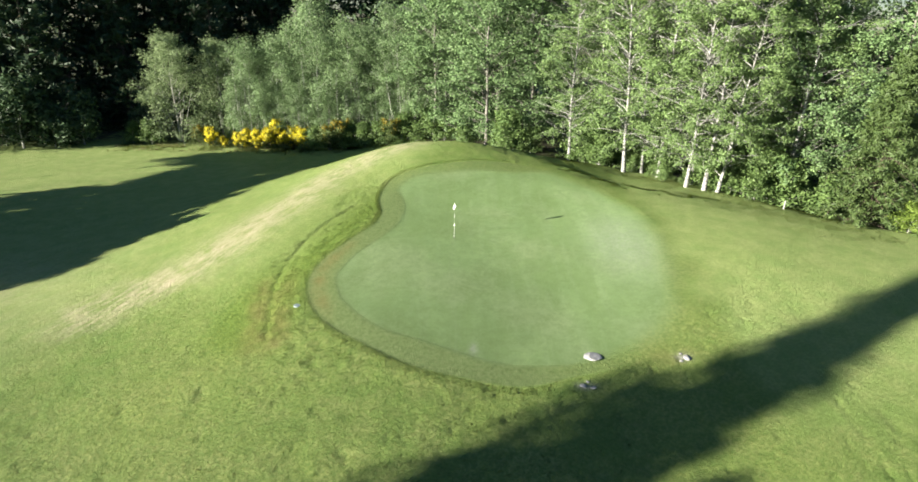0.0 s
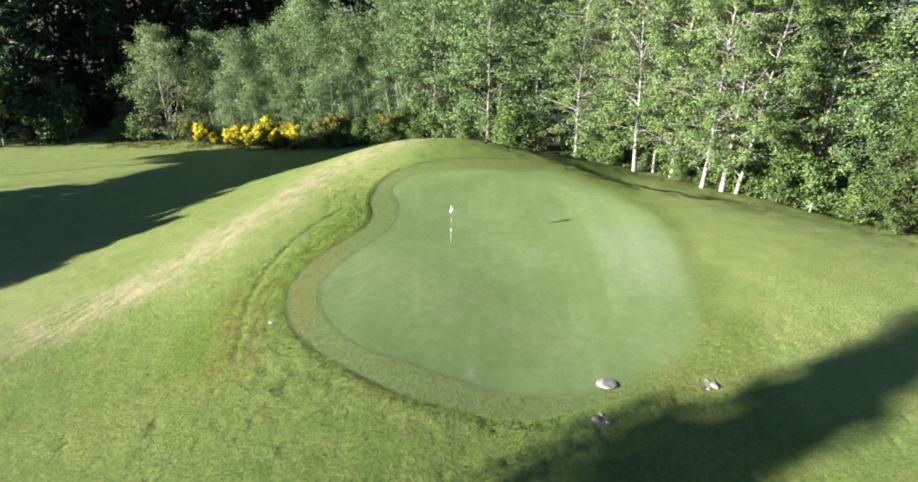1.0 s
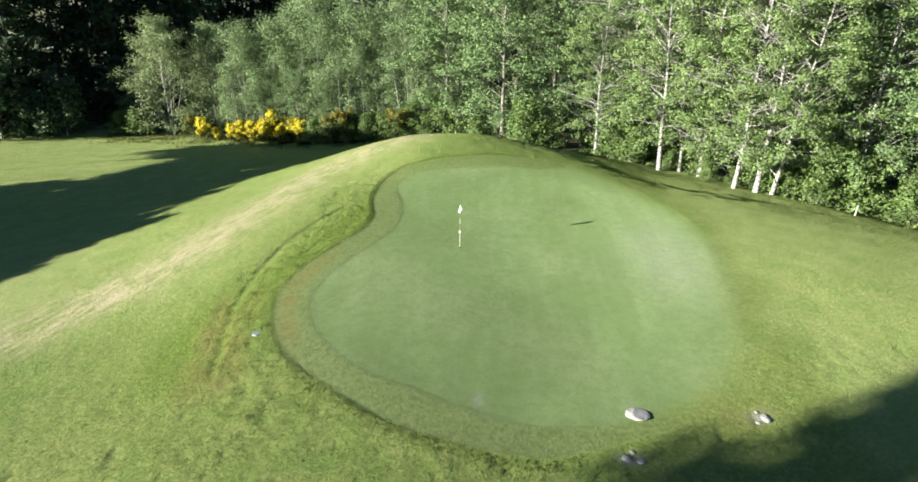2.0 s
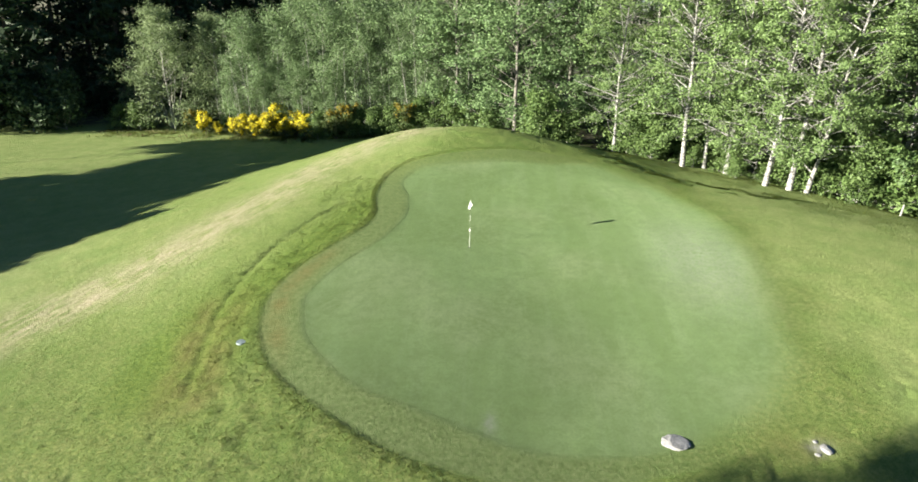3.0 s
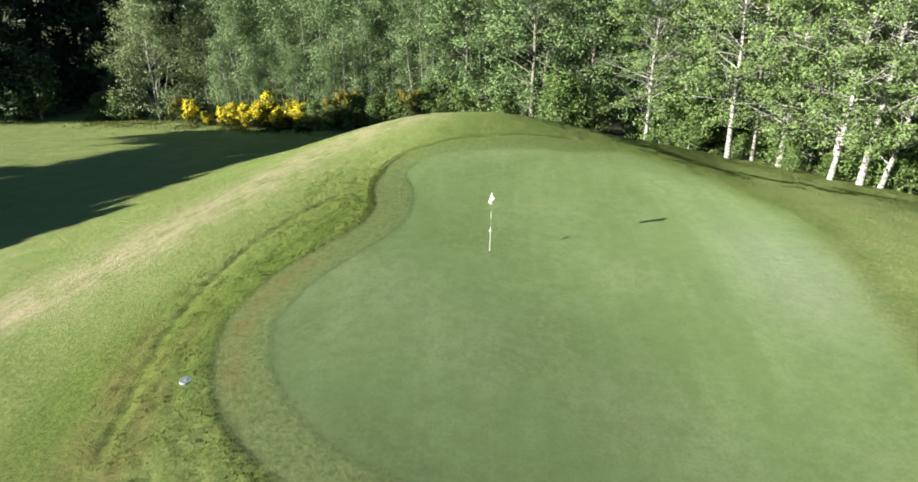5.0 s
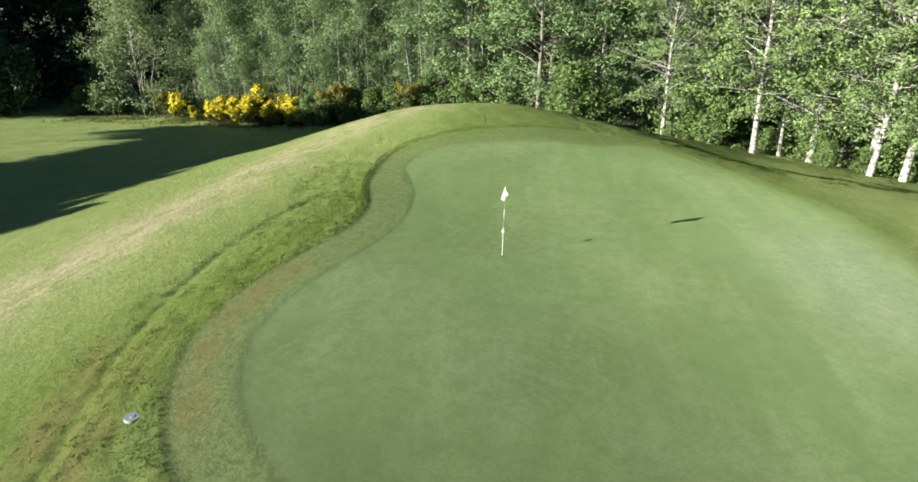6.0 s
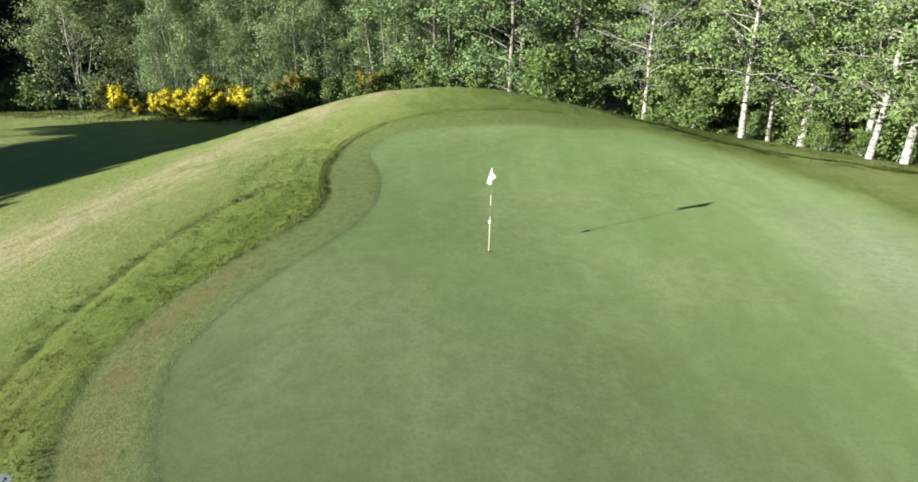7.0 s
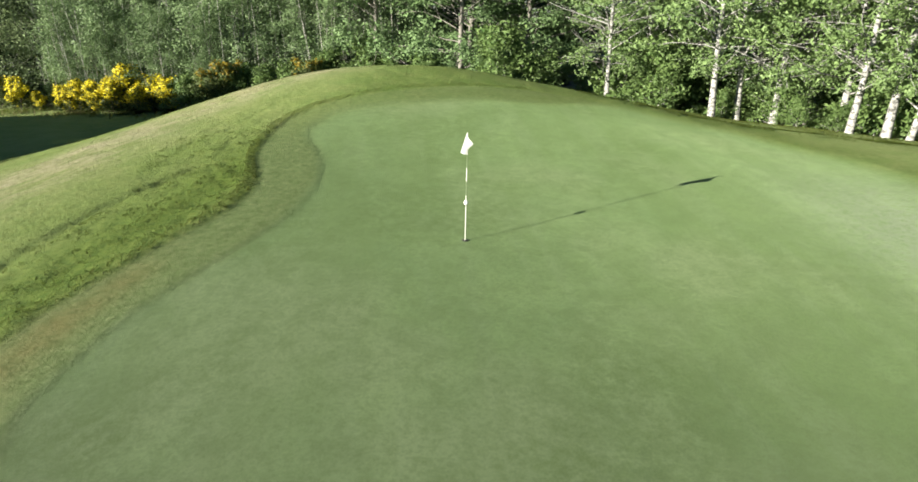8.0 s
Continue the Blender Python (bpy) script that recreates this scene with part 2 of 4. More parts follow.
def outside(x, y, line):
    """Metres outside a closed line; negative inside it."""
    p = np.stack([x.ravel(), y.ravel()], -1)
    near, odd = np.full(len(p), 1e9), np.zeros(len(p), bool)
    for (ax, ay), (bx, by) in zip(line, np.roll(line, -1, 0)):
        dx, dy = bx - ax, by - ay
        s = np.clip(((p[:, 0] - ax) * dx + (p[:, 1] - ay) * dy) / (dx * dx + dy * dy + 1e-9), 0, 1)
        near = np.minimum(near, (p[:, 0] - ax - s * dx) ** 2 + (p[:, 1] - ay - s * dy) ** 2)
        crosses = (ay > p[:, 1]) != (by > p[:, 1])
        odd ^= crosses & (p[:, 0] < ax + (p[:, 1] - ay) * dx / (dy if abs(dy) > 1e-9 else 1e-9))
    near = np.sqrt(near)
    return np.where(odd, -near, near).reshape(x.shape)


def beside(x, y, line):
    """Metres from an open line."""
    near = np.full(np.shape(x), 1e9)
    for (ax, ay), (bx, by) in zip(line[:-1], line[1:]):
        dx, dy = bx - ax, by - ay
        s = np.clip(((x - ax) * dx + (y - ay) * dy) / (dx * dx + dy * dy), 0, 1)
        near = np.minimum(near, np.hypot(x - ax - s * dx, y - ay - s * dy))
    return near


def ripple(x, y, size, seed):
    """Smooth noise from -1 to 1 with lumps of that size."""
    rng = np.random.default_rng(seed)
    z = np.zeros(np.shape(x))
    for k in range(9):
        a, f, q = rng.uniform(0, 6.283), rng.uniform(0.7, 1.6) * 3.1 / size, rng.uniform(0, 6.283)
        z += np.sin((x * math.cos(a) + y * math.sin(a)) * f + q + 1.3 * np.sin((x * math.sin(a) - y * math.cos(a)) * f * 0.6 + q))
    return z / 4.5


def lumps(x, y, size, seed):
    """Uneven lumps from -1 to 1, of about that size."""
    table = np.random.default_rng(seed).uniform(-1, 1, (256, 256))
    u, v = np.asarray(x, float) / size + 500, np.asarray(y, float) / size + 500
    i, j = np.floor(u).astype(int), np.floor(v).astype(int)
    f, g = smoothstep(0, 1, u - i), smoothstep(0, 1, v - j)
    a, b = table[i % 256, j % 256], table[(i + 1) % 256, j % 256]
    c, d = table[i % 256, (j + 1) % 256], table[(i + 1) % 256, (j + 1) % 256]
    return (a * (1 - f) + b * f) * (1 - g) + (c * (1 - f) + d * f) * g


COLLAR = closed_curve([(3.1, 47.0), (-0.3, 46.1), (-3.1, 44.8), (-4.6, 43.2), (-5.1, 41.0), (-5.1, 39.2), (-4.7, 37.2), (-5.0, 35.5),
                       (-6.2, 33.5), (-7.2, 31.6), (-7.6, 29.5), (-7.0, 27.0), (-5.7, 24.9), (-3.6, 23.1), (-1.7, 21.9), (0.6, 21.2),
                       (2.8, 20.9), (4.9, 21.5), (7.2, 22.3), (9.6, 23.8), (11.3, 26.4), (12.0, 29.6), (12.1, 34.7), (11.4, 39.4), (9.7, 43.6), (6.6, 46.4)])
PUTTING = closed_curve([(-6.1, 29.0), (-5.85, 30.8), (-4.95, 32.8), (-3.8, 34.8), (-3.3, 36.7), (-3.4, 39.0), (-4.0, 41.3), (-3.2, 43.4),
                        (-0.7, 44.3), (3.4, 44.9), (7.0, 44.3), (9.9, 39.3), (10.6, 34.0), (10.9, 29.7), (10.3, 26.1), (8.7, 24.0),
                        (6.9, 23.0), (4.6, 22.2), (2.5, 22.1), (0.8, 22.6), (-1.4, 23.5), (-3.4, 24.5), (-5.2, 26.5)])
LEDGE = [(-8.4, 24.3), (-8.9, 26.6), (-9.4, 29.2), (-9.42, 30.6), (-9.25, 32.0), (-9.05, 33.3), (-8.6, 34.8), (-7.7, 36.8), (-6.4, 38.9)]
DRY_RIDGE = [(-19.5, 29.6), (-17.7, 31.4), (-15.2, 33.4), (-13.7, 35.8), (-11.8, 39.6), (-9.9, 45.6), (-7.9, 48.6), (-4.5, 51.5)]


BANK = [(3.0, 52.5), (7.2, 49.6), (9.8, 46.8), (12.2, 44.6), (15.2, 43.2), (18.5, 42.6), (24.0, 40.0)]
BRINK = [(4.0, 63.0), (10.4, 57.4), (14.7, 52.5), (16.7, 52.6), (18.4, 51.4), (19.5, 48.2), (20.9, 46.6), (23.9, 42.6), (25.9, 39.0), (28.9, 36.7), (34.0, 33.4), (50.0, 28.0)]


def past(x, y, line):
    """Metres past a line on its north-east side; negative before it."""
    near, side = np.full(np.shape(x), 1e9), np.zeros(np.shape(x))
    for (ax, ay), (bx, by) in zip(line[:-1], line[1:]):
        dx, dy = bx - ax, by - ay
        s = np.clip(((x - ax) * dx + (y - ay) * dy) / (dx * dx + dy * dy), 0, 1)
        r = np.hypot(x - ax - s * dx, y - ay - s * dy)
        side = np.where(r < near, np.sign((x - ax) * -dy + (y - ay) * dx), side)
        near = np.minimum(near, r)
    return near * side


def lip_strength(x, y):
    """How high the rough stands over the collar: high on the west side, low behind and on the east."""
    return 0.055 * np.maximum(smoothstep(2.0, -5.0, x), smoothstep(31, 35, y) * smoothstep(3, -3, x)) * (1 - 0.5 * np.exp(-((y - 38.0) / 3.0) ** 2)) * (1 - 0.35 * smoothstep(40.5, 44, y)) * (1 - 0.35 * np.exp(-((y - 30) / 3.0) ** 2)) + 0.008


def ground_height(x, y, collar=None):
    x, y = np.asarray(x, float), np.asarray(y, float)
    d = outside(x, y, COLLAR) if collar is None else collar
    z = hills(x, y)
    brink = past(x, y, BRINK)
    z = z + (0.05 * np.exp(-(np.minimum(brink, 0) / 5.0) ** 2) - 0.75 * smoothstep(0.0, 2.0, brink) * smoothstep(14, 6, brink)) * smoothstep(60, 54, y) * smoothstep(8, 11, x)
    bank = past(x, y, BANK)
    z = z - 0.07 * smoothstep(-0.4, 1.3, bank) * smoothstep(6.0, 1.3, bank) * smoothstep(5, 9, x) * smoothstep(22, 17, x)
    wild = smoothstep(-0.05, 0.3, d)
    close = smoothstep(4, 12, y) * smoothstep(75, 55, y) * smoothstep(45, 25, np.abs(x))
    z = z + lip_strength(x, y) * smoothstep(-0.03, 0.12, d) * (1 - 0.75 * smoothstep(0.4, 3.0, d))
    shaggy = 1 + 0.1 * smoothstep(4.2, 2.0, d) * smoothstep(-2, -5, x) - 0.45 * smoothstep(2.4, 3.4, d) * smoothstep(-4, -6, x) * smoothstep(28, 32, y) - 0.5 * smoothstep(9, 12, x)
    z = z + wild * close * shaggy * (0.016 * lumps(x, y, 0.9, 3) + 0.014 * lumps(x, y, 0.42, 4) + 0.014 * lumps(x, y, 0.22, 6)) + 0.05 * close * ripple(x, y, 6, 5)
    ledge = beside(x, y, LEDGE)
    broken = smoothstep(-0.1, 0.35, ripple(x, y, 0.9, 15)) * smoothstep(-3.5, -5, x) * close
    for line in (0.95, 1.7, 2.35):
        z = z - 0.032 * broken * np.exp(-((d - line - 0.12 * ripple(x, y, 3.0, 16)) / 0.11) ** 2)
    band = smoothstep(0.25, 0.6, d) * smoothstep(3.0, 2.2, d) * smoothstep(-3.5, -5, x) * smoothstep(43, 39, y)
    z = z - band * 0.034 * smoothstep(0.1, 0.7, lumps(x, y, 0.36, 33))
    z = z - 0.022 * smoothstep(0.06, -0.10, outside(x, y, PUTTING)) * smoothstep(4.5, 1.0, x)
    z = z - 0.045 * smoothstep(0.6, 0.85, lumps(x, y, 0.33, 61)) * wild * close * smoothstep(30, 24, y)
    return z - 0.07 * np.exp(-(ledge / 0.16) ** 2) * wild


def spaced(near, far, low, high, step, grow=1.16):
    """Places from near to far: even between low and high, and wider and wider outside."""
    mid = list(np.arange(low, high + step / 2, step))
    for end, sign in ((near, -1), (far, 1)):
        s, p = step, (low if sign < 0 else high)
        out = []
        while abs(p) < abs(end):
            s = min(s * grow, 150)
            p += sign * s
            out.append(p)
        mid = out[::-1] + mid if sign < 0 else mid + out
    return np.array(mid)


def build_ground():
    xs, ys = spaced(-1800, 1800, -20, 16, 0.12), spaced(-1800, 1800, 14, 53, 0.12)
    x, y = np.meshgrid(xs, ys)
    collar, putting = outside(x, y, COLLAR), outside(x, y, PUTTING)
    z = ground_height(x, y, collar)
    verts = np.stack([x, y, z], -1).reshape(-1, 3)
    n = len(xs)
    corner = (np.arange(len(ys) - 1)[:, None] * n + np.arange(n - 1)).ravel()
    faces = np.stack([corner, corner + 1, corner + n + 1, corner + n], -1)
    ledge, ridge = beside(x, y, LEDGE), beside(x, y, DRY_RIDGE)
    wob = ripple(x, y, 2.2, 8)
    zones = {
        "green": smoothstep(0, 1, 0.5 - (putting + 0.10 * wob - 1.3 * smoothstep(4, 8, x) * smoothstep(28, 36, y)) / (0.42 + 1.3 * smoothstep(5, 9, x) + 0.9 * smoothstep(40, 44, y))),
        "fringe": smoothstep(0.10, -0.08, collar) * smoothstep(9, 3, x) * (1 - 0.3 * smoothstep(40, 44, y)) + 0.25 * smoothstep(1.2, -0.6, collar + 0.5 * wob) * smoothstep(4, 9, x),
        "dry": np.clip(np.exp(-(ridge / 1.9) ** 2) * 1.1 + 0.5 * np.exp(-((x + 30) ** 2 + (y - 33) ** 2) / 40), 0, 1),
        "pale": smoothstep(11.5, 13.5, x + 0.5 * wob) * smoothstep(16, 24, y) * smoothstep(62, 50, y) + 0.7 * smoothstep(-18, -24, x + wob) + 0.55 * smoothstep(-7.6, -10.5, x - 0.42 * (y - 32)) * smoothstep(27, 33, y),
        "lush": smoothstep(3.0, 1.0, beside(x, y, [(-9.6, 25.5), (-9.4, 30.5), (-8.4, 33.6), (-6.8, 37.2), (-6.4, 40.0)])) + 0.5 * smoothstep(2.6, 0.8, beside(x, y, [(13.2, 36), (14.0, 31)])),
        "worn": np.exp(-(np.abs(ledge - 0.55) / 0.6) ** 2) * smoothstep(31.5, 28.5, y) + np.exp(-((collar + 0.55) / 0.45) ** 2) * smoothstep(-5.2, -6.4, x)
        + 0.8 * np.exp(-(((x - 9.4) / 0.9) ** 2 + ((y - 22.9) / 0.6) ** 2)) + 0.6 * np.exp(-(((x + 8.3) / 0.7) ** 2 + ((y - 24.2) / 0.6) ** 2)),
        "bare": np.exp(-(((x - 9.75) / 0.3) ** 2 + ((y - 22.75) / 0.22) ** 2)) + np.exp(-(((x - 5.3) / 0.35) ** 2 + ((y - 21.0) / 0.2) ** 2))
        + 0.32 * np.exp(-(((x - 9.6) / 2.0) ** 2 + ((y - 33.0) / 4.0) ** 2)) + 0.5 * np.exp(-(((x - 0.85) / 0.16) ** 2 + ((y - 23.1) / 0.35) ** 2)),
        # the dark strip past the brink stands in for shade
        "litter_shade": np.clip(smoothstep(0.1, 0.9, past(x, y, BRINK)) * smoothstep(8, 11, x) + smoothstep(56.3, 60, y - 0.9 * np.minimum(0, 12 - x) * 1.0 + wob) * smoothstep(9, 13, x) + smoothstep(54.5, 57, y) * smoothstep(-6, -2, x) + smoothstep(73, 75.5, y + wob), 0, 1),
    }
    on_green = (putting < 0).ravel()
    inside = on_green[faces].all(1)
    for name, pick, label in (("ground", ~inside, "mown rough grass on an undulating mound and fairway"),
                              ("putting_green", inside, "closely mown pale putting green on a mound")):
        used = np.unique(faces[pick])
        back_to = np.zeros(len(verts), int)
        back_to[used] = np.arange(len(used))
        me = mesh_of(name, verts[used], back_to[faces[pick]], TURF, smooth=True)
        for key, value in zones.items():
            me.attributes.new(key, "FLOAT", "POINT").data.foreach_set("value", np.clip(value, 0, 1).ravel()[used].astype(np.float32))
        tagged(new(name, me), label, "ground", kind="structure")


build_ground()


def top(x, y):
    return float(ground_height(np.array([x]), np.array([y]))[0])


# ---- plants ----
def tubes(lines, sides=6):
    """One mesh of tapered tubes along lines of (points, radii)."""
    verts, faces = [], []
    for points, radii in lines:
        points = np.asarray(points, float)
        along = np.gradient(points, axis=0)
        along /= np.linalg.norm(along, axis=1)[:, None] + 1e-9
        ref = np.where(np.abs(along[:, 2:]) > 0.9, (1.0, 0.0, 0.0), (0.0, 0.0, 1.0))
        u = np.cross(along, ref)
        u /= np.linalg.norm(u, axis=1)[:, None]
        v = np.cross(along, u)
        a = np.linspace(0, 2 * math.pi, sides, endpoint=False)
        ring = points[:, None] + (u[:, None] * np.cos(a)[:, None] + v[:, None] * np.sin(a)[:, None]) * np.asarray(radii)[:, None, None]
        base = sum(len(r) for r in verts)
        verts.append(ring.reshape(-1, 3))
        for k in range(len(points) - 1):
            for s in range(sides):
                q = base + k * sides
                faces.append((q + s, q + (s + 1) % sides, q + sides + (s + 1) % sides, q + sides + s))
        faces.append(tuple(base + (len(points) - 1) * sides + s for s in range(sides)))
    return np.concatenate(verts), faces


def leaves(rng, centres, spread, per, length, width=0.55, flat=0.75, droop=0.0, radial=0.7):
    """Pointed leaves strewn round the centres, in clumps of uneven size with gaps between them."""
    centres = np.asarray(centres)
    c = np.repeat(centres, rng.poisson(per * rng.uniform(0.45, 1.55, len(centres))), 0)
    n = len(c)
    p = c + rng.normal(0, 1, (n, 3)) * spread * (1, 1, flat)
    u = rng.normal(0, 1, (n, 3)) * (1, 1, 0.6)
    u[:, 2] -= droop
    u /= np.linalg.norm(u, axis=1)[:, None]
    v = np.cross(u, rng.normal(0, 1, (n, 3)) * 0.7 + (0, 0, 0.8))
    v /= np.linalg.norm(v, axis=1)[:, None] + 1e-9
    s = rng.uniform(0.65, 1.3, n)[:, None] * length
    leaf = np.stack([p - u * s * 0.5 - v * s * width * 0.5, p - u * s * 0.35 + v * s * width * 0.5, p + u * s * 0.6], 1)
    own = np.cross(leaf[:, 1] - leaf[:, 0], leaf[:, 2] - leaf[:, 0])
    own /= np.linalg.norm(own, axis=1)[:, None] + 1e-9
    out = p * (1, 1, 0)
    out = radial * out / (np.linalg.norm(out, axis=1)[:, None] + 0.3) + 0.8 * (p - c) / spread + (0, 0, 0.3)
    out /= np.linalg.norm(out, axis=1)[:, None] + 1e-9
    turned = (own * out).sum(1) < 0
    leaf[turned] = leaf[turned][:, ::-1]
    own[turned] *= -1
    soft = 0.75 * out + 0.75 * own
    soft /= np.linalg.norm(soft, axis=1)[:, None]
    return leaf.reshape(-1, 3), np.arange(3 * n).reshape(-1, 3), np.repeat(soft, 3, 0)


def leaf_mesh(name, strewn, material):
    """A crown's mesh, whose leaves take the light as the clumps that they are part of."""
    verts, faces, normals = strewn
    me = mesh_of(name, verts, faces, material, True)
    me.normals_split_custom_set_from_vertices(normals.tolist())
    return me


def grow(rng, height, clear, reach, limbs, outline, rise, trunk, bend=0.25, twigs=4, sag=0.0, first=0.3):
    """The trunk's line, the limbs' lines and the places of the leaf clusters. outline(t) scales the reach, rise(t) is the limbs' slope in degrees."""
    t = np.linspace(0, 1, 10)
    sway = np.cumsum(rng.normal(0, bend, (10, 2)), 0) * t[:, None]
    line = np.stack([sway[:, 0], sway[:, 1], t * height], -1)
    stem = [(line, trunk * (1 - 0.93 * t ** 0.9) + 0.012 + trunk * 0.35 * np.exp(-t * 30))]
    out, spots = [], []
    for k in range(limbs):
        q = clear + (0.985 - clear) * (k + rng.uniform(0, 1)) / limbs
        foot = np.array([np.interp(q, t, line[:, i]) for i in range(3)])
        a, e = k * 2.39996 + rng.normal(0, 0.5), radians(rise(q) + rng.normal(0, 9))
        length = max(0.35, reach * outline(q) * rng.uniform(0.65, 1.2))
        way = np.array([math.cos(a) * math.cos(e), math.sin(a) * math.cos(e), math.sin(e)])
        s = np.linspace(0, 1, 6)[:, None]
        limb = foot + way * s * length + np.cumsum(rng.normal(0, 0.035 * length, (6, 3)), 0) * s
        limb[:, 2] -= sag * length * s[:, 0] ** 2
        r = max(0.012, trunk * 0.24 * (1 - q) ** 0.7)
        out.append((limb, r * (1 - 0.85 * s[:, 0]) + 0.004))
        spots += [limb[4] * (1 - w) + limb[5] * w for w in (0.1, 1.0)]
        for m in range(twigs):
            w = first + (1 - first) * (m + rng.uniform(0, 1)) / twigs
            start = np.array([np.interp(w, s[:, 0], limb[:, i]) for i in range(3)])
            side = way + rng.normal(0, 0.75, 3)
            side /= np.linalg.norm(side)
            end = start + side * length * rng.uniform(0.22, 0.42) - (0, 0, sag * 0.3 * length)
            if m % 2 == 0 and sag < 0.15 or sag > 0.2:
                out.append((np.stack([start, (start + end) / 2 + rng.normal(0, 0.03 * length, 3), end]), np.array([r * 0.35, r * 0.25, 0.003]) + 0.003))
            spots += [(start + end) / 2, end]
    return stem, out, np.array(spots)


def plant(name, place, label, category, group, grown, leaf, bark, seed, per, length, spread, width=0.55, flat=0.75, droop=0.0, radial=0.7, keep=1.0):
    """A tree or shrub of its parts: the trunk with its limbs, and the crown."""
    rng = np.random.default_rng(seed + 500)
    stem, limbs, spots = grown
    spots = spots[rng.uniform(0, 1, len(spots)) < keep]
    ob = thing(name, place, label, category, group)
    v1, f1 = tubes(stem, 8)
    v2, f2 = tubes(limbs, 3)
    trunk = part("trunk", mesh_of("trunk", v1, f1, bark, True), None, ob)
    tagged(part("branchwork", mesh_of("branchwork", v2, f2, bark, True), None, trunk), kind="stuff")
    tagged(part("crown", leaf_mesh("crown", leaves(rng, spots, spread, per, length, width, flat, droop, radial), leaf), None, ob), kind="stuff")
    return ob


def at(x, y, turn=0.0, size=1.0, sink=0.1):
    """A place for a plant on the ground."""
    return pose(x, y, top(x, y) - sink, 0, 0, turn) @ Matrix.Scale(size, 4)


def birch(seed, place, label):
    rng = np.random.default_rng(seed)
    g = grow(rng, 19, 0.13, 3.7, 54, lambda t: 0.3 + 0.7 * math.sin(math.pi * min(1, t * 0.95)) ** 0.8, lambda t: 2 + 48 * t, 0.142, 0.16, 5, 0.22, 0.4)
    line = g[0][0][0]
    for k in range(64):
        q, a, e = rng.uniform(0.08, 0.92), rng.uniform(0, 6.283), radians(rng.uniform(10, 50))
        foot = np.array([np.interp(q * 19, line[:, 2], line[:, i]) for i in range(3)])
        w, m = np.linspace(0, 1, 5)[:, None], rng.uniform(1.2, 4.4)
        limb = foot + np.array([math.cos(a) * math.cos(e), math.sin(a) * math.cos(e), math.sin(e)]) * w * m + np.cumsum(rng.normal(0, 0.09, (5, 3)), 0) * w
        g[1].append((limb, 0.052 * (1 - 0.8 * w[:, 0])))
        tip = limb[2] + (limb[4] - limb[2]) * 0.7 + rng.normal(0, 0.35, 3)
        g[1].append((np.stack([limb[2], (limb[2] + tip) / 2, tip]), np.array([0.016, 0.01, 0.004])))
    return plant("birch_tree", place, label, "tree", "birches at the wood's edge", g, LEAF_BIRCH, BIRCH_BARK, seed, 54, 0.17, 0.28, 0.6, 0.55, 0.3, 0.4, 0.5)


def alder(seed, place, label):
    rng = np.random.default_rng(seed)
    g = grow(rng, 13, 0.16, 3.7, 46, lambda t: 0.45 + 0.55 * math.sin(math.pi * min(1, t * 0.85 + 0.1)), lambda t: 18 + 42 * t, 0.075, 0.12, 5, 0.0, 0.3)
    for k in range(8):
        w, a, m = np.linspace(0, 1, 6)[:, None], rng.uniform(0, 6.283), rng.uniform(6, 11)
        foot = np.array([math.cos(a), math.sin(a), 0]) * rng.uniform(0.4, 2.2)
        line = foot + w * (math.cos(a) * 0.9, math.sin(a) * 0.9, m) + np.cumsum(rng.normal(0, 0.08, (6, 3)), 0) * w
        g[0].append((line, 0.05 * (1 - 0.8 * w[:, 0])))
    return plant("alder_tree", place, label, "tree", "alder thicket", g, LEAF_ALDER, ALDER_BARK, seed, 36, 0.165, 0.4, 0.65, 0.8, 0.0, 0.4, 0.66)


def broadleaf(seed, place, label, clear=0.04, name="broadleaf_tree", group="broadleaf trees behind the mound", girth=0.2, per=42, length=0.225, spread=0.36, keep=0.6):
    rng = np.random.default_rng(seed)
    g = grow(rng, 18, clear, 5.6, 64, lambda t: 0.62 + 0.45 * math.sin(math.pi * min(1, t * 0.95 + 0.08)) - 0.5 * t ** 3, lambda t: 12 + 48 * t, girth, 0.2, 6, 0.08, 0.25)
    return plant(name, place, label, "tree", group, g, LEAF_MAPLE, MAPLE_BARK, seed, per, length, spread, 0.66, 0.6, 0.1, 0.5, keep)


def willow(seed, place, label):
    rng = np.random.default_rng(seed)
    g = grow(rng, 13.5, 0.02, 6.2, 70, lambda t: 1.0 - 0.72 * t ** 1.5, lambda t: 14 + 44 * t, 0.13, 0.2, 6, 0.05, 0.25)
    for k in range(5):
        w, a, m = np.linspace(0, 1, 6)[:, None], rng.uniform(0, 6.283), rng.uniform(6, 9)
        line = np.array([math.cos(a), math.sin(a), 0]) * 0.3 + w * (math.cos(a) * 2.6, math.sin(a) * 2.6, m) + np.cumsum(rng.normal(0, 0.1, (6, 3)), 0) * w
        g[0].append((line, 0.075 * (1 - 0.8 * w[:, 0])))
    return plant("willow_tree", place, label, "tree", "pale willows", g, LEAF_WILLOW, ALDER_BARK, seed, 34, 0.21, 0.42, 0.5, 0.7, 0.1, 0.5, 0.75)


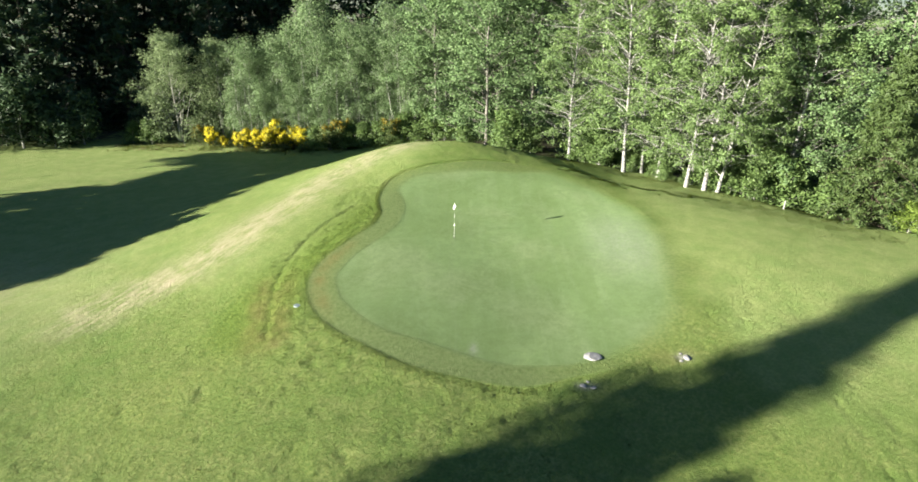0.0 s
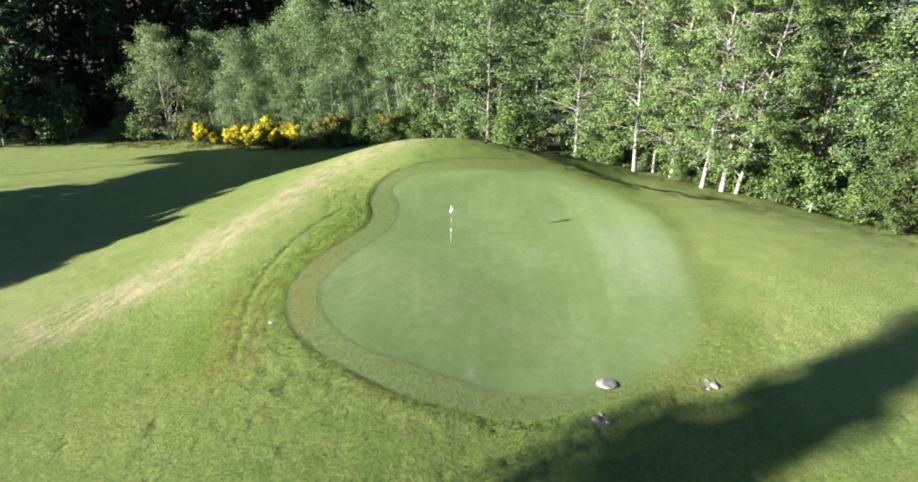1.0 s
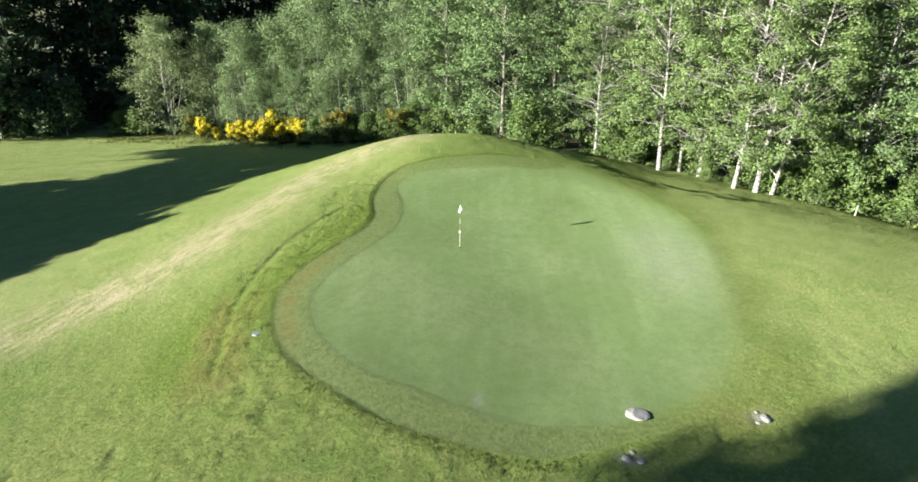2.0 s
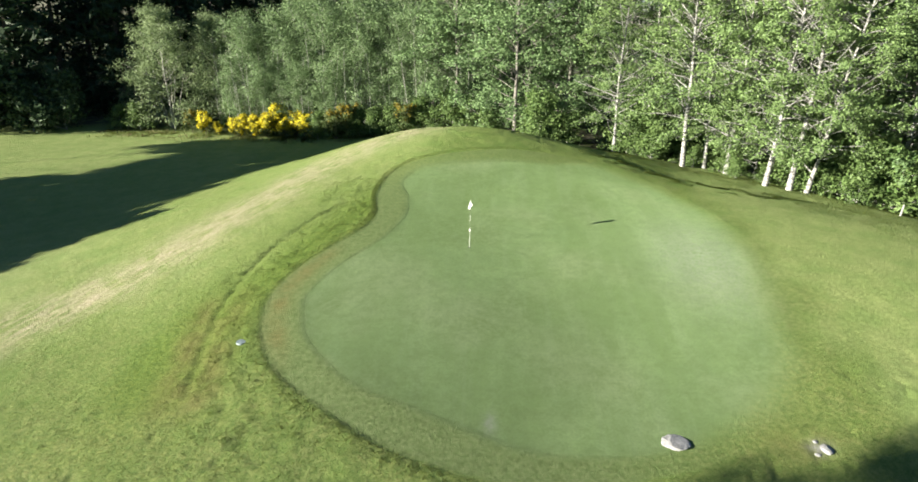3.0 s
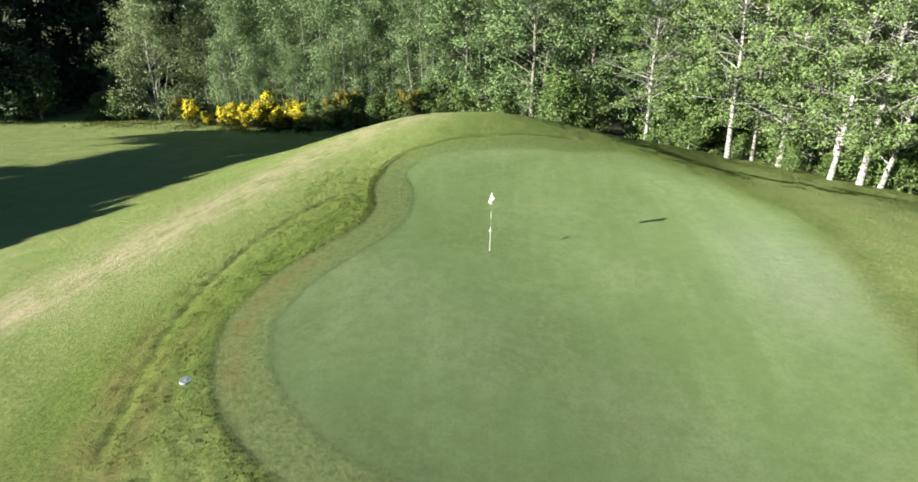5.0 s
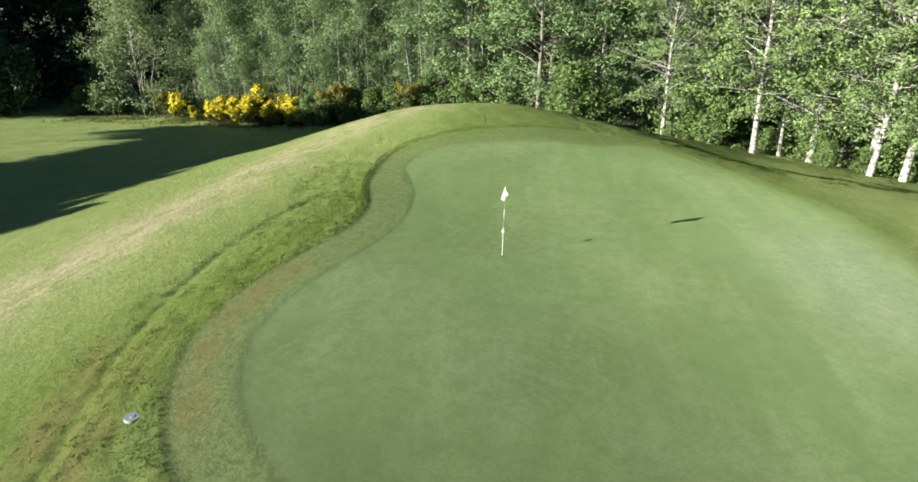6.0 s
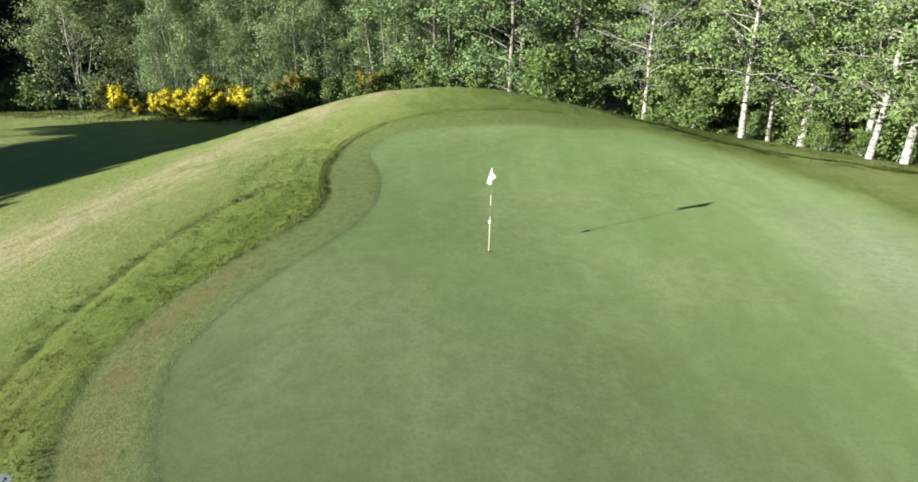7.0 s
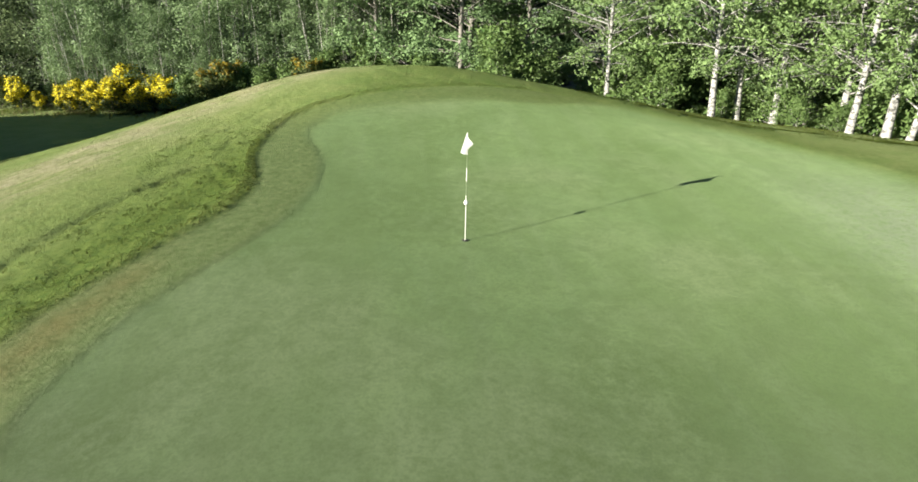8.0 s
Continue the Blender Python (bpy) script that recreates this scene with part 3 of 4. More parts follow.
def conifer(seed, place, label, needles=None, group="dark firs", clear=0.02, reach=4.8, height=26, name="fir_tree", per=5, length=1.0, limbs=100, sag=0.16, width=0.28):
    rng = np.random.default_rng(seed)
    g = grow(rng, height, clear, reach, limbs, lambda t: 1.06 - t ** 1.15, lambda t: -8 + 26 * t, 0.3, 0.08, 5, sag, 0.1)
    return plant(name, place, label, "tree", group, g, needles or NEEDLES, DARK_BARK, seed, per, length, 0.34, width, 0.45, 0.45)


def shrub(seed, place, label, leaf=None, bark=None, name="shrub", group="undergrowth"):
    rng = np.random.default_rng(seed)
    g = grow(rng, 2.6, 0.02, 1.8, 28, lambda t: 0.95 - 0.5 * t, lambda t: 22 + 42 * t, 0.04, 0.08, 4, 0.05, 0.2)
    return plant(name, place, label, "shrub", group, g, leaf or LEAF_SHRUB, bark or ALDER_BARK, seed, 13, 0.2, 0.24, 0.64, 0.75, 0.1, 0.5, 0.9)


# birches along the east edge of the mound
BIRCHES = [(10.4, 56.0, 0.85, 3, -4), (14.45, 51.9, 1.0, 1, -4), (16.2, 52.6, 0.95, -3, 0), (17.2, 51.0, 1.05, 2, 2), (18.0, 51.4, 0.9, -1, 3), (19.3, 49.0, 1.0, 0, -2),
           (18.1, 46.9, 0.95, 2, 3), (19.3, 46.25, 1.0, -1, 4), (20.3, 46.1, 0.98, 3, 9), (20.2, 53.4, 0.6, 0, 2), (23.5, 54.5, 1.05, 1, 1), (13.0, 57.5, 1.0, -2, 0),
           (22.5, 49.5, 1.05, 2, 3), (26.0, 47.0, 1.05, 0, 2), (28.5, 52.0, 1.15, 0, 0), (17.0, 59.5, 1.15, 0, 0)]
BIRCH_LABEL = "white-barked birch with airy light green leaves beside the green"
forms = []
for k, (x, y, size, rx, ry) in enumerate(BIRCHES):
    place = pose(x, y, top(x, y) - 0.1, rx * 0.7, ry * 0.7) @ pose(0, 0, 0, 0, 0, k * 77) @ Matrix.Scale(size, 4)
    if k < 4:
        forms.append(birch(11 + k, place, BIRCH_LABEL))
    else:
        copy_thing(forms[k % 4], place)

# alder thicket behind the gorse
rng = np.random.default_rng(5)
forms = []
k = 0
for row, (y0, count) in enumerate(((75.0, 17), (77.0, 16), (81.0, 5))):
    for i in range(count):
        x = -26 + 26 * (i + 0.5) / count + rng.normal(0, 0.5)
        y = y0 - 0.12 * (x + 26) + rng.normal(0, 0.5)
        place = pose(x, y, top(x, y) - 0.1, rng.normal(0, 2), rng.normal(0, 2), rng.uniform(0, 360)) @ Matrix.Scale(rng.uniform(0.7, 1.08) * (1 + 0.14 * row), 4)
        if k < 4:
            forms.append(alder(31 + k, place, "slender pale-stemmed alder with dense grey-green leaves"))
        else:
            copy_thing(forms[k % 4], place)
        k += 1

for i in range(5):
    x = -26 + 2.6 * i + rng.normal(0, 0.5)
    y = 73.2 - 0.13 * (x + 26) + rng.normal(0, 0.4)
    copy_thing(forms[i % 4], pose(x, y, top(x, y) - 0.1, 0, 0, rng.uniform(0, 360)) @ Matrix.Scale(rng.uniform(0.5, 0.72), 4))

# the pale willows at the fairway's far end
w = willow(51, at(-34.0, 75.2, 20, 0.86), "bushy pale green willow at the fairway's edge")
copy_thing(w, at(-29.6, 77.8, 140, 0.95))
copy_thing(w, at(-37.6, 77.5, 250, 0.62))

# broadleaf trees behind the mound and towards the east
b1 = broadleaf(61, at(3.0, 63.0, 10, 0.98), "broad leafy green tree with branches down to the ground")
b2 = broadleaf(62, at(7.6, 65.5, 70, 1.05), "broad leafy green tree with branches down to the ground")
for k, (x, y, size) in enumerate([(-2.5, 71.0, 1.0), (13.5, 65.0, 1.1), (-0.5, 78, 1.15), (27.5, 47.0, 0.8), (34.0, 43.0, 0.85), (33.0, 46.0, 1.0), (20.0, 62.0, 1.1), (29.0, 58, 1.1), (24.5, 51, 0.9), (37.0, 38.0, 0.95), (9, 73, 1.15), (16.5, 58.5, 0.95), (22.0, 55.5, 0.95), (4.5, 71, 1.2), (27.0, 49.0, 0.9)]):
    copy_thing((b1, b2)[k % 2], at(x, y, k * 61 + 20, size))

# drooping cedar by the east edge
conifer(71, at(27.4, 38.9, 0, 0.48), "drooping dark green cedar at the wood's edge", CEDAR, "", 0.01, 6.4, 24, "cedar_tree", 18, 0.55, 190, 0.3, 0.3)

# dark firs: behind the wood, on the west side of the fairway, and those that throw the long shadows
f1 = conifer(81, at(-50.0, 74.0, 0, 1.0), "tall dark fir in shade beside the fairway")
f2 = conifer(82, at(-44.0, 84.0, 50, 1.05), "tall dark fir in shade beside the fairway")
FIRS = [(-58, 78, 1.1), (-53, 86, 1.15), (-39, 90, 1.1), (-33, 86, 0.9), (-27, 94, 1.1), (-19, 92, 1.1), (-11, 93, 1.15), (-3, 91, 1.1), (5, 88, 1.1), (13, 84, 1.1), (21, 78, 1.1), (28, 71, 1.1), (35, 64, 1.1),
        (41, 56, 1.1), (45, 47, 1.1), (48, 38, 1.1), (-46, 96, 1.35), (-62, 90, 1.2), (50, 28, 1.1), (-21, 102, 1.4), (-13, 103, 1.45), (-5, 101, 1.4), (-37, 101, 1.4), (-29, 103, 1.4), (-31, 97, 1.3), (-47.5, 90, 1.1), (-41.5, 94, 1.1), (-56, 97, 1.3)]
for k, (x, y, size) in enumerate(FIRS):
    copy_thing((f1, f2)[k % 2], at(x, y, k * 53, size))
# trees west of the fairway
shade = broadleaf(64, at(-50.0, 44.5, 0, 0.68), "leafy tree with a bare lower trunk", 0.6, "fairway_tree", "trees west of the fairway", 0.08, 8, 0.72, 0.5, 1.0)
for k, (x, y, size) in enumerate([(-51, 48.5, 0.82), (-50, 48.0, 0.72), (-49, 40.5, 0.8), (-55, 49.8, 0.85), (-52, 41.5, 0.66), (-51, 45.0, 0.68), (-53, 44.3, 0.74), (-50, 46.6, 0.74), (-54, 39.4, 0.7), (-56, 49.3, 0.92), (-58, 51.0, 0.88), (-56, 39.5, 0.52), (-57, 41.5, 0.55), (-66, 36.5, 1.2), (-66, 40, 1.25)]):
    copy_thing(shade, at(x, y, k * 47 + 9, size))
full = broadleaf(65, at(-62.0, 31.0, 0, 0.75), "leafy tree with branches down to the ground", 0.04, "fairway_tree", "trees west of the fairway", 0.2, 8, 0.85, 0.5, 1.0)
for k, (x, y, size) in enumerate([(-48, 28.6, 0.66), (-50, 33.0, 0.7), (-54, 28.0, 0.72), (-55, 32.0, 0.7), (-59, 26.0, 0.75), (-60, 29.5, 0.75), (-52, 36.6, 0.62), (-50, 25.6, 0.6), (-50, 23.6, 0.55), (-53, 26.8, 0.62)]):
    copy_thing(full, at(x, y, k * 47 + 9, size))
WEST = [(-49.0, -9.5, 0.92), (-45.5, -10.9, 0.57), (-50.5, -10.8, 0.82), (-52, -7.9, 0.42), (-88, 62, 1.25), (-82, 66, 1.25), (-92, 70, 1.25), (-78, 72, 1.2), (-86, 78, 1.3), (-74, 78, 1.2), (-72, 69.5, 1.1), (-66, 73, 1.05), (-70, 65.5, 1.05)]
for k, (x, y, size) in enumerate(WEST):
    copy_thing((f1, f2)[k % 2], at(x, y, k * 31 + 5, size))

# undergrowth below the trees
s1 = shrub(91, at(15.5, 55.5, 0, 1.0), "leafy green undergrowth below the trees")
BRIGHT = leaf_material("young_leaves", (0.12, 0.20, 0.03), (0.25, 0.34, 0.07), None, 0.45)
shrub(93, at(28.6, 36.6, 0, 0.62), "low bush of bright yellow-green young leaves beside the cedar", BRIGHT)
s2 = shrub(92, at(12.0, 58.0, 90, 1.1), "leafy green undergrowth below the trees")
rng = np.random.default_rng(9)
SHRUBS = [(21.0, 51.5), (21.5, 47.5), (23, 45.6), (24.8, 44.6), (26.5, 41.6), (29.8, 36.6), (31.5, 35.2), (17.5, 56.4), (13.0, 55.0), (11.6, 57.2), (20.5, 48.3), (22.2, 51), (15.2, 57.4), (4.8, 57.6), (27.8, 43.0), (33, 37), (35, 34.5), (19, 56), (5, 60), (1, 61)]
for k, (x, y) in enumerate(SHRUBS):
    copy_thing((s1, s2)[k % 2], at(x, y, rng.uniform(0, 360), rng.uniform(0.7, 1.35)))
for x, y, size in [(12.9, 54.2, 0.6), (15.6, 53.0, 0.5), (17.3, 51.2, 0.6), (17.0, 48.9, 0.45), (20.9, 49.4, 0.7), (21.4, 46.6, 0.6), (22.4, 44.4, 0.65), (18.6, 48.4, 0.4), (11.8, 55.6, 0.5), (5.4, 58.0, 0.9), (7.0, 57.8, 0.8), (-16.6, 70.4, 0.8), (-12.2, 70.0, 0.9), (-10.6, 69.6, 0.8), (-9.0, 69.3, 0.9), (-24, 74.2, 0.9), (-21.5, 73.6, 1.0), (-18.6, 73.4, 0.9), (-16.5, 72.8, 1.0), (-27, 74.5, 0.9)]:
    copy_thing((s1, s2)[int(x * 10) % 2], at(x, y, x * 90, size))
for k in range(9):
    copy_thing((s1, s2)[k % 2], at(-16 + 1.9 * k + rng.normal(0, 0.4), 70.3 - 0.22 * k + rng.normal(0, 0.5), rng.uniform(0, 360), rng.uniform(0.7, 1.1)))
# bushes by the firs; dark leaf colour stands in for the shade there
s3 = shrub(94, at(-46.5, 70.5, 30, 1.5), "bush beside the fairway, leaves coloured dark for the firs' shade", LEAF_SHADE)
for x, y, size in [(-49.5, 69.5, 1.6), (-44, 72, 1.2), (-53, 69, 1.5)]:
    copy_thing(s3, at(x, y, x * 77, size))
for x, y, size in [(-36.5, 73, 0.9), (-39, 73.5, 0.8)]:
    copy_thing(s1, at(x, y, x * 77, size))



def gorse(seed, place, label, bloom, petals=None):
    """A gorse bush: woody stems, dark sprays and yellow flower clumps on top."""
    r = np.random.default_rng(seed)
    stem, limbs, spots = grow(r, 1.7, 0.03, 1.15, 22, lambda t: 1.0 - 0.35 * t, lambda t: 30 + 40 * t, 0.035, 0.06, 4, 0.0, 0.3)
    ob = thing("gorse_bush", place, label, "bush", "gorse in flower")
    part("stem", mesh_of("stem", *tubes(stem + limbs, 4), DARK_BARK), None, ob)
    part("foliage", leaf_mesh("foliage", leaves(r, spots, 0.16, 12, 0.18, 0.4), GORSE_GREEN), None, ob)
    high = spots[np.argsort(-spots[:, 2] + r.normal(0, 0.35, len(spots)))[: int(len(spots) * bloom)]]
    tagged(part("bloom", leaf_mesh("bloom", leaves(r, high, 0.14, 20, 0.12, 0.9), petals or GORSE_YELLOW), None, ob, "yellow flower clumps"), kind="stuff")
    return ob


g1 = gorse(101, at(-28.8, 71.8, 0, 0.98), "gorse bush covered with yellow flowers", 0.65)
g2 = gorse(102, at(-24.6, 71.8, 40, 0.95), "gorse bush covered with yellow flowers", 0.78)
for k, (x, y, size) in enumerate([(-25.6, 71.6, 0.8), (-23.4, 71.6, 1.0), (-22.2, 71.4, 1.05), (-21.4, 72.4, 1.45), (-20.2, 71.3, 0.9), (-19.2, 72.0, 1.15), (-27.4, 71.6, 0.6), (-18.0, 71.2, 1.1)]):
    copy_thing((g1, g2)[k % 2], at(x, y, k * 67, size))
# gorse whose shade is painted into the petals' colour
g3 = gorse(103, at(-14.6, 69.8, 10, 1.3), "gorse bush with few flowers, coloured dull orange for shade", 0.14, GORSE_DIMMED)
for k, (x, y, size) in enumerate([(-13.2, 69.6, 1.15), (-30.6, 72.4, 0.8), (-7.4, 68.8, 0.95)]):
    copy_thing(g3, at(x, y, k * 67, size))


# ---- grass: tufts on the rough ----
def tufts(name, rng, x, y, tall, material, label):
    """Blades of grass at the places given, two to a tuft."""
    n = len(x)
    foot = np.stack([x, y, ground_height(x, y) - 0.01], -1)
    verts = []
    for b in range(2):
        a, s = rng.uniform(0, 6.283, n), tall * rng.uniform(0.6, 1.2, n)
        side = np.stack([-np.sin(a), np.cos(a), 0 * a], -1) * (0.13 * s + 0.006)[:, None]
        tip = foot + np.stack([np.cos(a) * s * 0.75, np.sin(a) * s * 0.75, s], -1)
        root = foot + rng.normal(0, 0.03, (n, 3)) * (1, 1, 0)
        blade = np.stack([root - side, root + side, tip], 1)
        verts.append(blade)
    blade = np.concatenate(verts)
    own = np.cross(blade[:, 1] - blade[:, 0], blade[:, 2] - blade[:, 0])
    own *= np.where(own[:, 2] < 0, -1, 1)[:, None] / (np.linalg.norm(own, axis=1)[:, None] + 1e-9)
    soft = own + (0, 0, 0.5)
    soft /= np.linalg.norm(soft, axis=1)[:, None]
    strewn = blade.reshape(-1, 3), np.arange(3 * len(blade)).reshape(-1, 3), np.repeat(soft, 3, 0)
    tagged(new(name, leaf_mesh(name, strewn, material)), label, "grass", kind="stuff")


rng = np.random.default_rng(77)
x, y = rng.uniform(-26, 20, 100000), rng.uniform(7, 54, 100000)
d = outside(x, y, COLLAR)
keep = (d > 0.05) & ((d > 2.6) | (x > -4) | (y > 38) | (rng.uniform(0, 1, len(x)) > 0.65)) & (rng.uniform(0, 1, len(x)) > 0.85 * smoothstep(10.5, 13, x) * smoothstep(20, 25, y))
x, y = x[keep], y[keep]
tufts("grass_tufts", rng, x, y, 0.012 + 0.02 * smoothstep(-0.3, 0.6, ripple(x, y, 1.6, 12)), BLADES, "short rough grass tufts round the green")
x, y = rng.uniform(-21, 19, 150000), rng.uniform(13, 27, 150000)
d = outside(x, y, COLLAR)
keep = (d > 0.08) & (lumps(x, y, 0.2, 51) > -0.25) & (rng.uniform(0, 1, len(x)) < smoothstep(27, 21, y) * (1 - 0.75 * smoothstep(5, 9, x)))
x, y = x[keep], y[keep]
tufts("front_grass", rng, x, y, rng.uniform(0.016, 0.034, len(x)), BLADES, "tufted rough grass before the green")
x, y = rng.uniform(9, 27, 80000), rng.uniform(34, 54, 80000)
d = outside(x, y, COLLAR)
keep = (d > 0.6) & (past(x, y, BRINK) < 0.3) & (rng.uniform(0, 1, len(x)) < smoothstep(-9, -2, past(x, y, BRINK)) * smoothstep(-0.9, 0.3, lumps(x, y, 0.7, 53)))
x, y = x[keep], y[keep]
tufts("slope_grass", rng, x, y, rng.uniform(0.025, 0.05, len(x)), BLADES, "rough grass on the slope towards the birches")
u = rng.integers(0, len(COLLAR), 9000)
p = COLLAR[u] + (np.roll(COLLAR, -1, 0) - COLLAR)[u] * rng.uniform(0, 1, 9000)[:, None]
away = p - COLLAR.mean(0)
p = p + away / np.linalg.norm(away, axis=1)[:, None] * rng.uniform(0.1, 0.5, 9000)[:, None]
p = p[(p[:, 0] < 4.0) & (rng.uniform(0, 1, len(p)) > 0.7 * np.exp(-((p[:, 1] - 30) / 3.5) ** 2))]
tufts("edge_grass", rng, p[:, 0], p[:, 1], rng.uniform(0.02, 0.045, len(p)), BLADES, "longer grass along the collar's raised edge")
x, y = rng.uniform(-13, -2.5, 60000), rng.uniform(22, 48, 60000)
d = outside(x, y, COLLAR)
keep = (d > 0.12) & (d < 3.0) & (lumps(x, y, 0.34, 31) + 0.5 * lumps(x, y, 0.17, 32) > 0.0) & (y < 42)
tufts("shaggy_grass", rng, x[keep], y[keep], rng.uniform(0.022, 0.048, keep.sum()), LUSH_BLADES, "shaggy longer grass on the mound's west shoulder")
u = rng.uniform(0, len(DRY_RIDGE) - 1.001, 2500)
d = np.array(DRY_RIDGE)
p = d[u.astype(int)] * (1 - (u % 1))[:, None] + d[u.astype(int) + 1] * (u % 1)[:, None] + rng.normal(0, 0.9, (2500, 2))
tufts("dry_grass", rng, p[:, 0], p[:, 1], np.full(len(p), 0.03), STRAW, "straw-coloured dry grass on the mound's ridge")
u = rng.uniform(0, 1, 5000)
edge = np.array([(7.2, 49.6), (9.8, 46.8), (12.2, 44.6), (15.2, 43.2), (18.5, 42.6)])
x, y = (np.interp(u * 4, np.arange(5), edge[:, i]) + rng.normal(0, 0.55, 5000) for i in (0, 1))
keep = ripple(x, y, 0.9, 21) > 0.05
tufts("bank_grass", rng, x[keep], y[keep], np.full(keep.sum(), 0.07), LUSH_BLADES, "longer grass in streaks on the mound's east bank")
x, y = rng.uniform(-40, -8, 6000), 71.2 + rng.normal(0, 1.3, 6000)
y = y - 0.10 * np.maximum(0, x + 24)
keep = ripple(x, y, 2.5, 41) > -0.15
tufts("long_grass", rng, x[keep], y[keep], rng.uniform(0.06, 0.2, keep.sum()), BLADES, "long green grass in front of the gorse")
x, y, keep = x[::3], y[::3] + 0.3, ripple(x[::3], y[::3], 2.5, 42) > 0.0
tufts("long_dry_grass", rng, x[keep], y[keep], rng.uniform(0.08, 0.26, keep.sum()), STRAW, "long pale dry grass in front of the gorse")

# ---- flagstick ----
WHITE = plain_material("white_enamel", (0.8, 0.8, 0.76), (0.72, 0.72, 0.66), 12, 0.35, 0.02)
DULL = plain_material("dull_green_enamel", (0.10, 0.13, 0.07), (0.13, 0.16, 0.09), 12, 0.5, 0.02)
CLOTH = plain_material("white_flag_cloth", (0.82, 0.82, 0.8), (0.75, 0.75, 0.74), 20, 0.8, 0.2, 0.25)
# near-black colour that paints the shade inside the hole
HOLE = plain_material("hole_dark", (0.03, 0.03, 0.025), (0.05, 0.05, 0.04), 10, 0.6, 0.05)


def rod(r1, r2, z0, z1, sides=12):
    bm = bmesh.new()
    bmesh.ops.create_cone(bm, cap_ends=True, segments=sides, radius1=r1, radius2=r2, depth=z1 - z0, matrix=Matrix.Translation((0, 0, (z0 + z1) / 2)))
    return bm


CUP = (-0.07, 33.72)
stick = thing("flagstick", pose(*CUP, top(*CUP)), "white flagstick with a limp white flag in the cup", "flagstick")
for z0, z1, m in ((0.0, 0.92, WHITE), (0.92, 1.2, DULL), (1.2, 1.46, WHITE), (1.46, 1.76, DULL), (1.76, 2.13, WHITE)):
    part("pole_section", rod(0.0068, 0.0064, z0 - (0.1 if z0 == 0 else 0), z1), m, stick, "" if m is WHITE else "dull green band")
bm = bmesh.new()
bmesh.ops.create_uvsphere(bm, u_segments=16, v_segments=10, radius=0.042, matrix=Matrix.Translation((0, 0, 0.78)) @ Matrix.Diagonal((1, 1, 1.15, 1)))
part("position_ball", bm, WHITE, stick, "white ball that shows the pin's position")
bm = bmesh.new()
cols, rows_ = 18, 12


def flag_point(u, v):
    """The limp cloth: u across, v down; it hangs in folds round the pole."""
    left = -0.165 * v
    right = 0.012 + 0.125 * math.exp(-((v - 0.42) / 0.2) ** 2)
    return (left + (right - left) * u, 0.03 * v ** 0.7 * math.sin(u * 6.0 + v * 0.8) - 0.012, 2.14 - 0.42 * v - 0.05 * u * (1 - v))


grid = [[bm.verts.new(flag_point(c / cols, r / rows_)) for c in range(cols + 1)] for r in range(rows_ + 1)]
for r in range(rows_):
    for c in range(cols):
        bm.faces.new((grid[r][c], grid[r][c + 1], grid[r + 1][c + 1], grid[r + 1][c])).smooth = True
bmesh.ops.solidify(bm, geom=bm.faces[:], thickness=0.003)
bmesh.ops.rotate(bm, verts=bm.verts[:], cent=(0, 0, 0), matrix=Matrix.Rotation(radians(-42), 3, "Z"))
part("flag", bm, CLOTH, stick, "limp white flag")
cup = thing("golf_cup", pose(*CUP, top(*CUP)), "golf cup as a flat disc, coloured dark like a shaded hole", "golf hole")
# a flat dark disc on the turf stands in for the hole's shade
bm = bmesh.new()
bmesh.ops.create_cone(bm, cap_ends=True, segments=24, radius1=0.062, radius2=0.062, depth=0.012, matrix=Matrix.Translation((0, 0, 0.004)))
part("hole_disc", bm, HOLE, cup)

# ---- small things round the green ----
STONE = plain_material("pale_stone", (0.20, 0.20, 0.195), (0.35, 0.345, 0.34), 9, 0.85, 0.6)
PLATE = plain_material("pale_blue_plate", (0.20, 0.26, 0.26), (0.27, 0.32, 0.32), 14, 0.5, 0.1)
STAKE = plain_material("white_stake_paint", (0.3, 0.3, 0.28), (0.24, 0.24, 0.22), 10, 0.6, 0.1)


